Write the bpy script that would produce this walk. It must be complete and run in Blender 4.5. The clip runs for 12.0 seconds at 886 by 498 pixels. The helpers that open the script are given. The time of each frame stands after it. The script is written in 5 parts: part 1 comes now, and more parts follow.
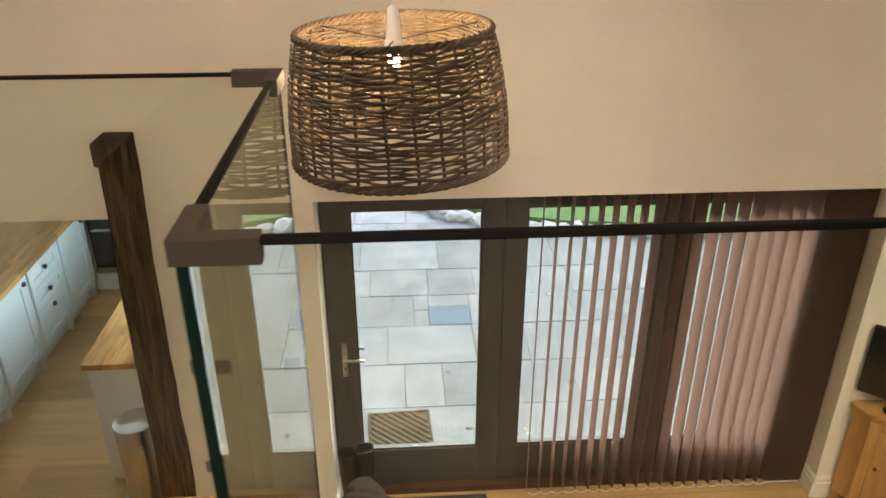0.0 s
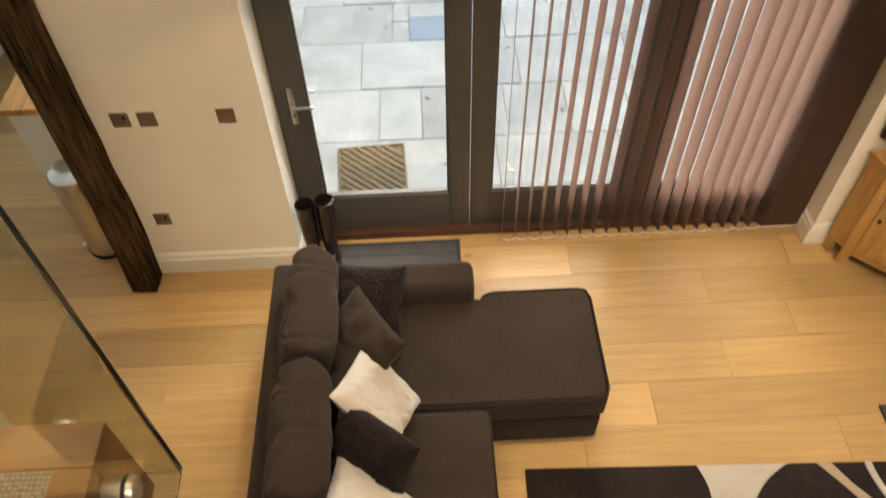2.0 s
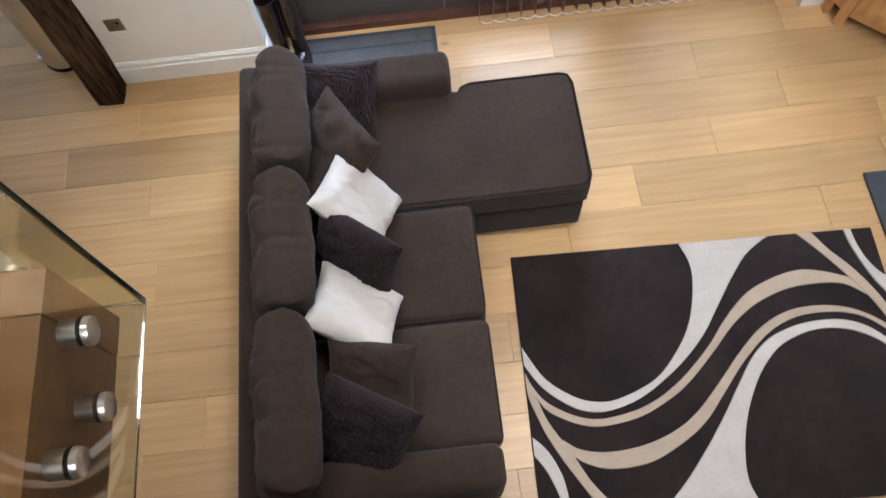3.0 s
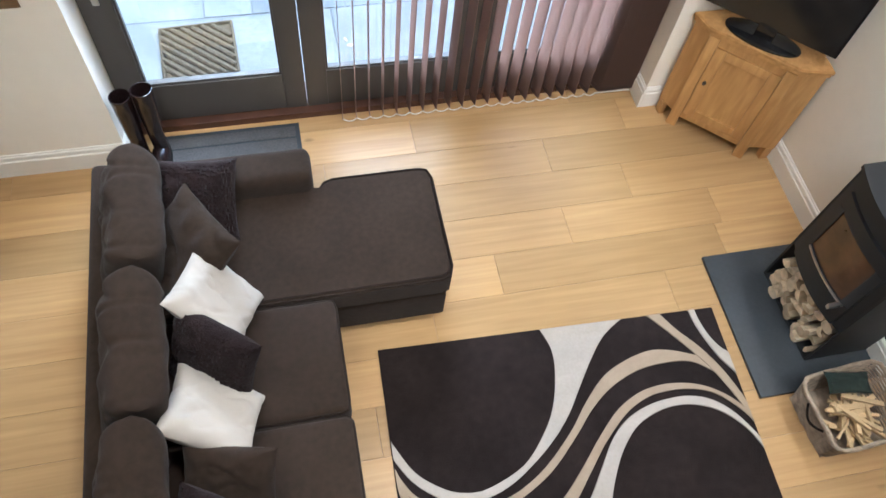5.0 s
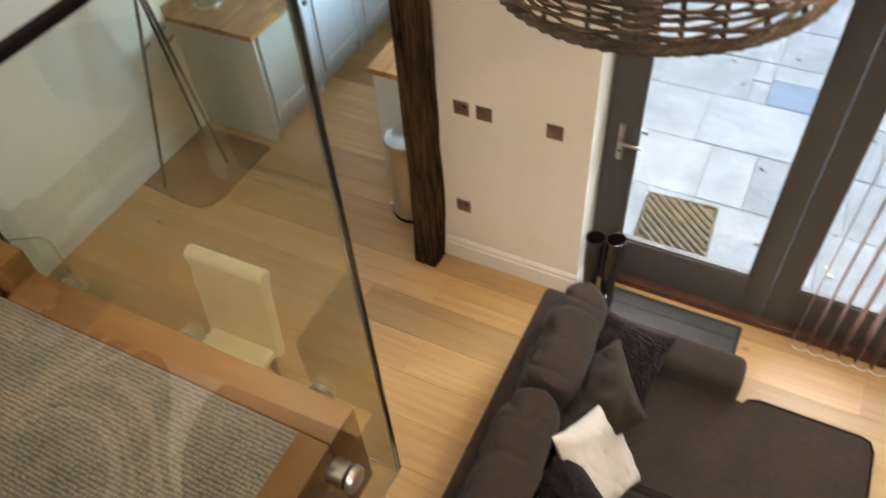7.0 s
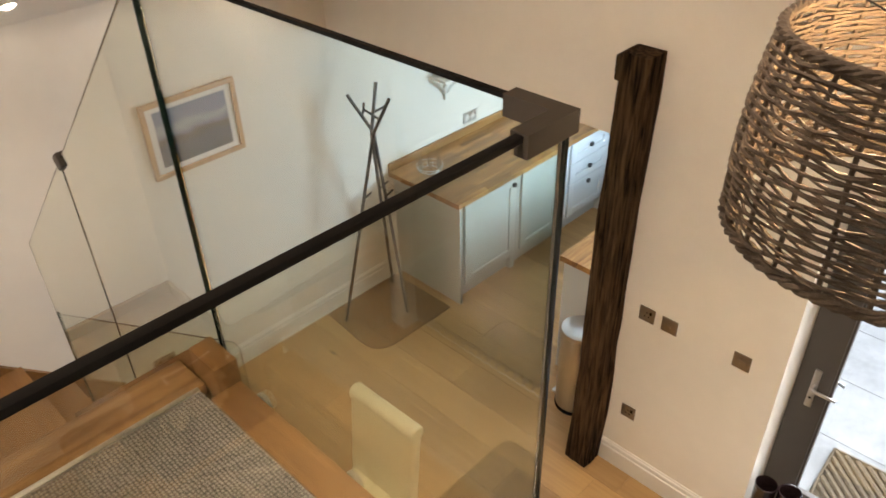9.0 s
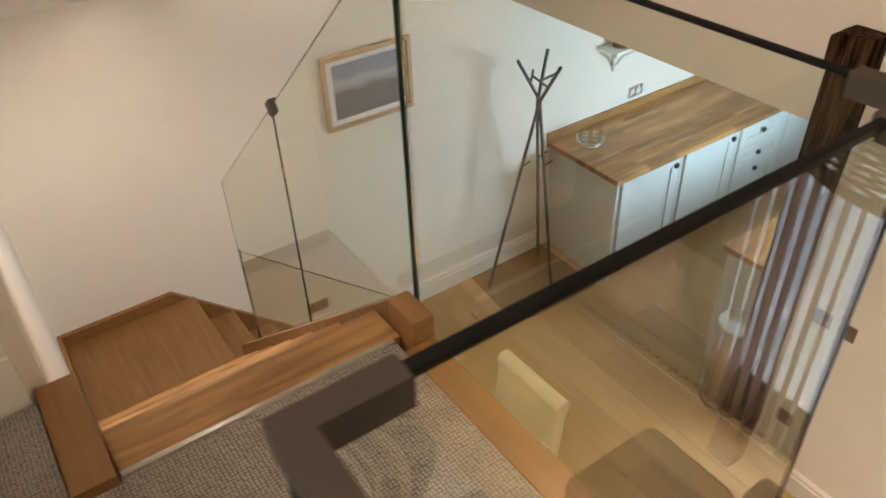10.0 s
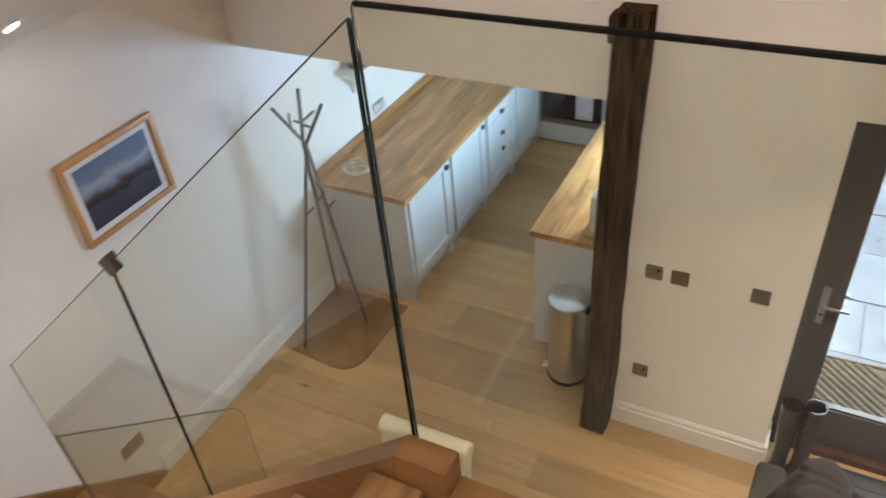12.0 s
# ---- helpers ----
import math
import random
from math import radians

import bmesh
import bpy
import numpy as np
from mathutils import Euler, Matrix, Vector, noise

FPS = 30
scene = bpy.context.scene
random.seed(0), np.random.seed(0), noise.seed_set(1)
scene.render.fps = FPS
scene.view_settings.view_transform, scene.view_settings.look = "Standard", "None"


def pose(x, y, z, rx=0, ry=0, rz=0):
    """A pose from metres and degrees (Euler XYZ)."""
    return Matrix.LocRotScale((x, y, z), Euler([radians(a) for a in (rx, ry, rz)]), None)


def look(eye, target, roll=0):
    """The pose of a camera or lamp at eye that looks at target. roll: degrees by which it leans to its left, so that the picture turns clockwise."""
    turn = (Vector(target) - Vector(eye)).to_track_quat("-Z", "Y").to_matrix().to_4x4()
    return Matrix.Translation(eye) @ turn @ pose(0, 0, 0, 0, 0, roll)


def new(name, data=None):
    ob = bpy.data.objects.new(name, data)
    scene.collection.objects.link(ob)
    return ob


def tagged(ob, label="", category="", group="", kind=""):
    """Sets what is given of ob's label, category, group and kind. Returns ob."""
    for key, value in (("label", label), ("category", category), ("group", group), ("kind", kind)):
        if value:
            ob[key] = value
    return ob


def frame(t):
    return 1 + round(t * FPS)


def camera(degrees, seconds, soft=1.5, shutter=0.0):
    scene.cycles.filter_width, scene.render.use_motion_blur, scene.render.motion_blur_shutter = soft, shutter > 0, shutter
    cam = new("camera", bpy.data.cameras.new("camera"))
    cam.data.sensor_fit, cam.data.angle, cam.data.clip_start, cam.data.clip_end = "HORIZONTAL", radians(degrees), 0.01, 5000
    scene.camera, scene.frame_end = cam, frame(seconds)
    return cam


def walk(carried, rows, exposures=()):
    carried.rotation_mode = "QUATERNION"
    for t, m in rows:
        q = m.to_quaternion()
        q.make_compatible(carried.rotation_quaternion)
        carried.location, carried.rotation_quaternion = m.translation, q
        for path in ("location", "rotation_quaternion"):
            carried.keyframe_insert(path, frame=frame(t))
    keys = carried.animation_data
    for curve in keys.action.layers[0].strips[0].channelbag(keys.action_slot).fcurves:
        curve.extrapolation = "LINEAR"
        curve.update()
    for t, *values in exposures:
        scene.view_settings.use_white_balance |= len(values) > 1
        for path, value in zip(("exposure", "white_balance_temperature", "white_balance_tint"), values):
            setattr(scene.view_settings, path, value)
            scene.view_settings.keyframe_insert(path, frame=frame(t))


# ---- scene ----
cam = camera(60.9, 12.0, shutter=0.3)
PATH = [
    (0, (0.24, 0.399, 3.597), (0.351, 2.184, 2.702), 0.0),
    (0.5, (0.356, 0.594, 3.598), (0.42, 2.319, 2.589), -0.4),
    (1, (0.398, 0.768, 3.577), (0.418, 2.404, 2.427), -1.2),
    (1.5, (0.439, 0.914, 3.569), (0.475, 2.408, 2.239), -1.7),
    (2, (0.565, 1.055, 3.538), (0.598, 2.323, 1.991), -1.5),
    (2.5, (0.628, 1.112, 3.511), (0.62, 2.093, 1.768), -4.4),
    (3, (0.652, 1.14, 3.496), (0.649, 1.924, 1.656), -6.7),
    (3.5, (0.696, 1.138, 3.528), (0.805, 1.884, 1.675), -2.2),
    (5.5, (0.743, 1.135, 3.527), (1.083, 2.136, 1.83), 9.0),
    (6, (0.692, 1.138, 3.509), (0.699, 2.186, 1.806), 3.0),
    (6.5, (0.606, 1.167, 3.541), (0.278, 2.261, 1.899), -1.7),
    (7, (0.503, 1.157, 3.561), (-0.157, 2.306, 2.063), -4.9),
    (7.5, (0.472, 1.146, 3.591), (-0.427, 2.356, 2.276), -5.4),
    (9.3, (0.445, 1.082, 3.624), (-0.777, 2.184, 2.488), -0.5),
    (9.5, (0.399, 1.066, 3.598), (-0.864, 2.078, 2.422), -0.9),
    (10, (0.313, 0.968, 3.615), (-1.023, 1.85, 2.417), -2.4),
    (10.5, (0.16, 0.828, 3.615), (-1.174, 1.725, 2.426), -4.7),
    (11, (0.0, 0.811, 3.598), (-1.249, 1.791, 2.382), -6.2),
    (11.5, (-0.163, 0.853, 3.615), (-1.238, 1.998, 2.377), -6.8),
    (12, (-0.335, 0.887, 3.627), (-1.14, 2.258, 2.413), -5.6),
]
EXPOSURES = [(0.0, 1.41, 6850, 10), (1.0, 1.42, 7150, 10), (2.0, 1.40, 7450, 8), (2.5, 1.46, 6750, 9), (3.0, 1.62, 5000, 8), (3.5, 1.82, 4600, 7), (5.5, 1.64, 5350, 5), (6.5, 1.53, 5950, 7), (7.0, 1.52, 6250, 9), (7.5, 1.62, 6400, 10), (9.5, 1.68, 6600, 13), (10.5, 1.55, 6250, 13), (11.5, 1.56, 5750, 13), (12.0, 1.64, 5700, 14)]
walk(cam, [(t, look(eye, target, roll)) for t, eye, target, roll in PATH], EXPOSURES)

# ---- world, sun, large lights ----
world = bpy.data.worlds.new("world")
scene.world = world
world.use_nodes = True
wn = world.node_tree
sky = wn.nodes.new("ShaderNodeTexSky")
sky.sky_type = "NISHITA"
sky.sun_disc = False
sky.sun_elevation = radians(32)
sky.sun_rotation = radians(200)
sky.dust_density = 0.8
wn.links.new(sky.outputs[0], wn.nodes["Background"].inputs[0])
wn.nodes["Background"].inputs[1].default_value = 0.26


def lamp(name, kind, m, energy, color, **kw):
    data = bpy.data.lights.new(name, kind)
    data.energy, data.color = energy, color
    if kind == "AREA":
        data.shape, data.size, data.size_y = "RECTANGLE", kw["w"], kw["h"]
    elif kind == "SPOT":
        data.spot_size, data.spot_blend, data.shadow_soft_size = radians(kw["cone"]), 0.7, kw["r"]
    elif kind == "POINT":
        data.shadow_soft_size = kw["r"]
    else:
        data.angle = radians(kw["angle"])
    ob = new(name, data)
    ob.matrix_world = m
    return ob


WARM = (1.0, 0.72, 0.42)
SOFT = (1.0, 0.87, 0.73)
COOL = (0.62, 0.80, 1.0)
lamp("sun", "SUN", look((7, 19, 14), (1, 4, 0)), 3.1, (0.95, 0.98, 1.0), angle=60)
lamp("pendant_bulb_light", "POINT", pose(0.236, 2.46, 3.14), 11, WARM, r=0.012)
lamp("kitchen_window_daylight", "AREA", look((-1.02, 5.5, 1.28), (-3.3, 5.2, 0.95)), 19, (0.52, 0.75, 1.0), w=0.8, h=0.5)
EAVES, PITCH, RIDGE = 2.56, 0.70, 0.10


def roof_z(x):
    return EAVES + PITCH * (x + 3.31 if x < RIDGE else 2 * RIDGE + 3.31 - x)


# place, watts, cone, and where each lamp is aimed
# all but the x -3.12 eaves row are unseen lamps, added to brighten surfaces
SPOTS = [(-3.12, 2.58, 0.3, 140, None), (-3.12, 2.10, 0.3, 140, None), (-3.12, 1.55, 0.3, 140, None), (3.3, 1.0, 25, 140, None), (3.3, 2.6, 25, 140, None),
         (-1.9, 1.2, 36, 92, (-2.4, 1.2, 0.9)), (-0.35, 2.25, 60, 48, (-0.1, 2.6, 0)), (1.2, 2.2, 115, 74, (1.1, 2.7, 0)), (2.3, 1.4, 95, 86, (2.3, 2.3, 0)),
         (0.2, -0.6, 180, 56, (-0.25, 3.9, 2.3)), (2.0, -0.4, 65, 62, (2.1, 3.9, 2.1)), (-0.6, 0.1, 13, 96, None)]
for sx, sy, sw, cone, aim in SPOTS:
    lamp("downlight_fill_beam", "SPOT", look((sx, sy, roof_z(sx) - 0.05), aim or (sx, sy, 0)), sw, SOFT, cone=cone, r=0.35 if aim and sw > 60 else 0.05)

# ---- materials ----
MATS = {}


def material(name, color, rough=0.6, metal=0.0, vary=0.12, scale=6.0, bump=0.0, bscale=60.0, stretch=(1, 1, 1),
             rand=0.0, spec=0.5, sheen=0.0, fine=0.0, loops=0.0, clear=0.0, glow=(0.4, 0.3, 0.25)):
    """Two scales of colour variation, optional relief, optional change from piece to piece."""
    m = bpy.data.materials.new(name)
    m.use_nodes = True
    n, l = m.node_tree.nodes, m.node_tree.links
    b = n["Principled BSDF"]
    b.inputs["Roughness"].default_value = rough
    b.inputs["Metallic"].default_value = metal
    b.inputs["Specular IOR Level"].default_value = spec
    if sheen:
        b.inputs["Sheen Weight"].default_value = sheen
        b.inputs["Sheen Roughness"].default_value = 0.5
    co = n.new("ShaderNodeTexCoord")
    mp = n.new("ShaderNodeMapping")
    mp.inputs["Scale"].default_value = stretch
    l.new(co.outputs["Object"], mp.inputs["Vector"])
    vec = mp.outputs[0]
    info = n.new("ShaderNodeObjectInfo")
    if rand:
        add = n.new("ShaderNodeVectorMath")
        mul = n.new("ShaderNodeMath")
        mul.operation = "MULTIPLY"
        mul.inputs[1].default_value = 37.0
        l.new(info.outputs["Random"], mul.inputs[0])
        l.new(mp.outputs[0], add.inputs[0])
        l.new(mul.outputs[0], add.inputs[1])
        vec = add.outputs[0]
    big = n.new("ShaderNodeTexNoise")
    big.inputs["Scale"].default_value = scale
    big.inputs["Detail"].default_value = 5
    l.new(vec, big.inputs["Vector"])
    ramp = n.new("ShaderNodeMapRange")
    ramp.inputs[1].default_value, ramp.inputs[2].default_value = 0.3, 0.7
    ramp.inputs[3].default_value, ramp.inputs[4].default_value = 1 - vary, 1 + vary
    l.new(big.outputs[0], ramp.inputs[0])
    value = ramp.outputs[0]
    if fine:
        sm = n.new("ShaderNodeTexNoise")
        sm.inputs["Scale"].default_value = scale * 9
        sm.inputs["Detail"].default_value = 3
        l.new(vec, sm.inputs["Vector"])
        r2 = n.new("ShaderNodeMapRange")
        r2.inputs[1].default_value, r2.inputs[2].default_value = 0.3, 0.7
        r2.inputs[3].default_value, r2.inputs[4].default_value = 1 - fine, 1 + fine
        l.new(sm.outputs[0], r2.inputs[0])
        m2 = n.new("ShaderNodeMath")
        m2.operation = "MULTIPLY"
        l.new(value, m2.inputs[0])
        l.new(r2.outputs[0], m2.inputs[1])
        value = m2.outputs[0]
    if rand:
        r3 = n.new("ShaderNodeMapRange")
        r3.inputs[3].default_value, r3.inputs[4].default_value = 1 - rand, 1 + rand
        l.new(info.outputs["Random"], r3.inputs[0])
        m3 = n.new("ShaderNodeMath")
        m3.operation = "MULTIPLY"
        l.new(value, m3.inputs[0])
        l.new(r3.outputs[0], m3.inputs[1])
        value = m3.outputs[0]
    mix = n.new("ShaderNodeVectorMath")
    mix.operation = "SCALE"
    mix.inputs[0].default_value = color
    l.new(value, mix.inputs["Scale"])
    l.new(mix.outputs[0], b.inputs["Base Color"])
    if bump:
        bn = n.new("ShaderNodeTexNoise")
        bn.inputs["Scale"].default_value = bscale
        bn.inputs["Detail"].default_value = 4
        l.new(vec, bn.inputs["Vector"])
        bp = n.new("ShaderNodeBump")
        bp.inputs["Strength"].default_value = bump
        bp.inputs["Distance"].default_value = 0.01
        l.new(bn.outputs[0], bp.inputs["Height"])
        l.new(bp.outputs[0], b.inputs["Normal"])
    if loops:
        vo = n.new("ShaderNodeTexVoronoi")
        vo.inputs["Scale"].default_value = loops
        vo.inputs["Randomness"].default_value = 0.3
        l.new(vec, vo.inputs["Vector"])
        bp = n.new("ShaderNodeBump")
        bp.inputs["Strength"].default_value = 1.0
        bp.inputs["Distance"].default_value = 0.006
        bp.invert = True
        l.new(vo.outputs["Distance"], bp.inputs["Height"])
        l.new(bp.outputs[0], b.inputs["Normal"])
        # Shade between the loops put into the colour: crowns lighter, gaps darker
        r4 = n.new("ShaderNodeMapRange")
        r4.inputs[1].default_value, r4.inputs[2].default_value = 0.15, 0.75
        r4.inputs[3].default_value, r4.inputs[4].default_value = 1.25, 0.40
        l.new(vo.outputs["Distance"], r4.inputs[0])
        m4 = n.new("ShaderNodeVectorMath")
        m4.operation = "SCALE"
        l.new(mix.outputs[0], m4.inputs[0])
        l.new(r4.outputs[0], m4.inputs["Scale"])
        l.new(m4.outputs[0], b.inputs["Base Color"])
    if clear:
        tl = n.new("ShaderNodeBsdfTranslucent")
        tl.inputs[0].default_value = (*glow, 1)
        ms = n.new("ShaderNodeMixShader")
        ms.inputs[0].default_value = clear
        l.new(b.outputs[0], ms.inputs[1])
        l.new(tl.outputs[0], ms.inputs[2])
        l.new(ms.outputs[0], n["Material Output"].inputs[0])
    MATS[name] = m
    return m


def wood(name, dark, light, scale=3.0, stretch=(1, 12, 12), rough=0.4, rand=0.15, bump=0.05, twist=0.6, knots=0.0, lo=0.45, hi=1.05):
    """Grain along the first axis of the stretch, knots and streaks, and a change of tone from board to board."""
    m = bpy.data.materials.new(name)
    m.use_nodes = True
    n, l = m.node_tree.nodes, m.node_tree.links
    b = n["Principled BSDF"]
    b.inputs["Roughness"].default_value = rough
    co = n.new("ShaderNodeTexCoord")
    info = n.new("ShaderNodeObjectInfo")
    mul = n.new("ShaderNodeMath")
    mul.operation = "MULTIPLY"
    mul.inputs[1].default_value = 53.0
    l.new(info.outputs["Random"], mul.inputs[0])
    add = n.new("ShaderNodeVectorMath")
    l.new(co.outputs["Object"], add.inputs[0])
    l.new(mul.outputs[0], add.inputs[1])
    mp = n.new("ShaderNodeMapping")
    mp.inputs["Scale"].default_value = stretch
    l.new(add.outputs[0], mp.inputs["Vector"])
    g = n.new("ShaderNodeTexNoise")
    g.inputs["Scale"].default_value = scale
    g.inputs["Detail"].default_value = 7
    g.inputs["Distortion"].default_value = twist
    l.new(mp.outputs[0], g.inputs["Vector"])
    soft = n.new("ShaderNodeTexNoise")
    soft.inputs["Scale"].default_value = 1.6
    l.new(add.outputs[0], soft.inputs["Vector"])
    mixf = n.new("ShaderNodeMath")
    mixf.operation = "MULTIPLY_ADD"
    mixf.inputs[1].default_value = 0.5
    l.new(soft.outputs[0], mixf.inputs[0])
    l.new(g.outputs[0], mixf.inputs[2])
    ramp = n.new("ShaderNodeValToRGB")
    ramp.color_ramp.elements[0].position, ramp.color_ramp.elements[1].position = lo, hi
    ramp.color_ramp.elements[0].color, ramp.color_ramp.elements[1].color = (*dark, 1), (*light, 1)
    l.new(mixf.outputs[0], ramp.inputs[0])
    r3 = n.new("ShaderNodeMapRange")
    r3.inputs[3].default_value, r3.inputs[4].default_value = 1 - rand, 1 + rand
    l.new(info.outputs["Random"], r3.inputs[0])
    sc = n.new("ShaderNodeVectorMath")
    sc.operation = "SCALE"
    l.new(ramp.outputs[0], sc.inputs[0])
    l.new(r3.outputs[0], sc.inputs["Scale"])
    tone = sc
    if knots:
        km = n.new("ShaderNodeMapping")
        km.inputs["Scale"].default_value = (1.5, 3.6, 0.0)
        l.new(add.outputs[0], km.inputs["Vector"])
        vo = n.new("ShaderNodeTexVoronoi")
        vo.inputs["Scale"].default_value = 1.0
        l.new(km.outputs[0], vo.inputs["Vector"])
        wob = n.new("ShaderNodeMath")
        wob.operation = "MULTIPLY_ADD"
        wob.inputs[1].default_value = 0.07
        l.new(g.outputs[0], wob.inputs[0])
        l.new(vo.outputs["Distance"], wob.inputs[2])
        kr = n.new("ShaderNodeMapRange")
        kr.inputs[1].default_value, kr.inputs[2].default_value = 0.055, 0.105
        kr.inputs[3].default_value, kr.inputs[4].default_value = 0.38, 1.0
        l.new(wob.outputs[0], kr.inputs[0])
        tone = n.new("ShaderNodeVectorMath")
        tone.operation = "SCALE"
        l.new(sc.outputs[0], tone.inputs[0])
        l.new(kr.outputs[0], tone.inputs["Scale"])
    l.new(tone.outputs[0], b.inputs["Base Color"])
    bp = n.new("ShaderNodeBump")
    bp.inputs["Strength"].default_value = bump
    bp.inputs["Distance"].default_value = 0.004
    l.new(g.outputs[0], bp.inputs["Height"])
    l.new(bp.outputs[0], b.inputs["Normal"])
    MATS[name] = m
    return m


def glass(name, color, rough=0.0):
    m = bpy.data.materials.new(name)
    m.use_nodes = True
    b = m.node_tree.nodes["Principled BSDF"]
    b.inputs["Base Color"].default_value = (*color, 1)
    b.inputs["Roughness"].default_value = rough
    b.inputs["Transmission Weight"].default_value = 1.0
    b.inputs["IOR"].default_value = 1.5
    MATS[name] = m
    return m


def glowing(name, color, strength):
    m = bpy.data.materials.new(name)
    m.use_nodes = True
    b = m.node_tree.nodes["Principled BSDF"]
    b.inputs["Base Color"].default_value = (*color, 1)
    b.inputs["Emission Color"].default_value = (*color, 1)
    b.inputs["Emission Strength"].default_value = strength
    MATS[name] = m
    return m


PAINT = material("cream_paint", (0.80, 0.745, 0.655), 0.75, vary=0.025, scale=1.3, bump=0.04, bscale=120, fine=0.012)
WHITE = material("white_gloss_paint", (0.80, 0.77, 0.71), 0.6, vary=0.02, scale=4, bump=0.02, bscale=80)
CEILING = material("white_ceiling_paint", (0.80, 0.78, 0.74), 0.85, vary=0.02, scale=2, fine=0.01)
OAK = wood("oak_floor", (0.38, 0.228, 0.092), (0.53, 0.338, 0.146), 2.4, (0.7, 15, 15), 0.36, 0.19, 0.02, twist=0.35, knots=1.0, lo=0.40, hi=1.10)
OAKY = wood("oak_joinery", (0.19, 0.086, 0.023), (0.275, 0.134, 0.039), 3.0, (1.2, 12, 12), 0.45, 0.06, 0.05, lo=0.48, hi=1.04)
OAKV = wood("oak_cabinet", (0.37, 0.19, 0.058), (0.58, 0.335, 0.12), 3.0, (10, 10, 1.2), 0.4, 0.05, 0.05)
STAIR = wood("oak_stair", (0.18, 0.084, 0.027), (0.46, 0.25, 0.092), 3.0, (10, 1.2, 10), 0.48, 0.14, 0.04, lo=0.56, hi=0.94)
WORK = wood("oak_worktop", (0.25, 0.108, 0.030), (0.50, 0.265, 0.090), 3.0, (10, 1.0, 10), 0.35, 0.32, 0.03, lo=0.52, hi=0.98)
BEAM = wood("old_beam", (0.008, 0.0048, 0.0025), (0.105, 0.062, 0.031), 3.6, (16, 16, 1.2), 0.95, 0.0, 3.0, lo=0.60, hi=0.95)
BEAM.node_tree.nodes["Principled BSDF"].inputs["Specular IOR Level"].default_value = 0.1
FABRIC = material("taupe_weave", (0.033, 0.0222, 0.0162), 0.95, vary=0.14, scale=4, bump=0.25, bscale=500, sheen=0.06, fine=0.12, spec=0.12)
PIPING = material("taupe_piping", (0.024, 0.017, 0.0135), 0.9, vary=0.1, scale=30, spec=0.1)
FUR = material("brown_fur", (0.018, 0.0115, 0.012), 1.0, vary=0.3, scale=14, bump=0.7, bscale=140, sheen=0.06, fine=0.2, spec=0.1)
IVORY = material("ivory_cotton", (0.48, 0.44, 0.39), 0.9, vary=0.05, scale=4, bump=0.25, bscale=300, sheen=0.1)
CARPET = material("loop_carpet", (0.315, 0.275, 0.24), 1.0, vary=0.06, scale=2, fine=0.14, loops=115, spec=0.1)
RUGDARK = material("rug_dark_brown", (0.0205, 0.0145, 0.0135), 1.0, vary=0.35, scale=2.6, bump=0.6, bscale=260, fine=0.15, sheen=0.05, spec=0.1)
RUGCREAM = material("rug_cream", (0.44, 0.395, 0.345), 1.0, vary=0.06, scale=8, bump=0.4, bscale=260, fine=0.04)
RUGBEIGE = material("rug_beige", (0.36, 0.28, 0.20), 1.0, vary=0.06, scale=8, bump=0.4, bscale=260, fine=0.04)
FRAME = material("grey_brown_door_paint", (0.075, 0.067, 0.060), 0.5, vary=0.06, scale=5, bump=0.03, bscale=120)
SILL = material("dark_hardwood_sill", (0.075, 0.030, 0.016), 0.5, vary=0.2, scale=8)
VANE = material("brown_vane_fabric", (0.17, 0.125, 0.107), 0.9, vary=0.06, scale=8, bump=0.15, bscale=400, stretch=(1, 1, 0.1), clear=0.66, glow=(0.60, 0.465, 0.41), spec=0.2)
CHROME = material("brushed_steel", (0.62, 0.60, 0.57), 0.28, 1.0, vary=0.05, scale=20, stretch=(1, 1, 0.05))
NICKEL = material("satin_nickel_plate", (0.30, 0.255, 0.21), 0.42, 1.0, vary=0.05, scale=20)
BRONZE = material("bronze_bracket", (0.058, 0.046, 0.036), 0.55, 0.1, vary=0.08, scale=10, spec=0.3)
BLACKRAIL = material("black_rail", (0.007, 0.006, 0.0055), 0.7, 0.0, vary=0.1, scale=10, spec=0.15)
IRON = material("black_stove_iron", (0.018, 0.019, 0.021), 0.55, 0.2, vary=0.15, scale=8, bump=0.08, bscale=300)
SLATE = material("slate_hearth", (0.034, 0.040, 0.046), 0.55, vary=0.18, scale=5, bump=0.15, bscale=40, fine=0.08)
GLOSSBLACK = material("gloss_black", (0.010, 0.010, 0.011), 0.12, vary=0.05, scale=5)
RUBBER = material("brown_black_rubber", (0.016, 0.009, 0.009), 0.16, vary=0.15, scale=6)
MATGREY = material("ribbed_grey_mat", (0.070, 0.068, 0.068), 0.95, vary=0.12, scale=10, bump=0.5, bscale=200, fine=0.2)
MATBLUE = material("blue_black_mat_edge", (0.030, 0.037, 0.046), 0.8, vary=0.1, scale=10)
COIR = material("coir", (0.15, 0.112, 0.068), 1.0, vary=0.25, scale=30, bump=0.9, bscale=300, fine=0.2)
SMOKY = glass("smoky_plastic_sheet", (0.66, 0.60, 0.52), 0.08)
FLAG = material("sandstone_flag", (0.20, 0.20, 0.197), 0.75, vary=0.18, scale=3.5, bump=0.45, bscale=12, rand=0.15, fine=0.10)
BLUEFLAG = material("blue_slate_flag", (0.095, 0.125, 0.165), 0.7, vary=0.1, scale=4, bump=0.2, bscale=20)
MORTAR = material("patio_mortar", (0.195, 0.19, 0.178), 0.95, vary=0.25, scale=10, bump=0.3, bscale=80)
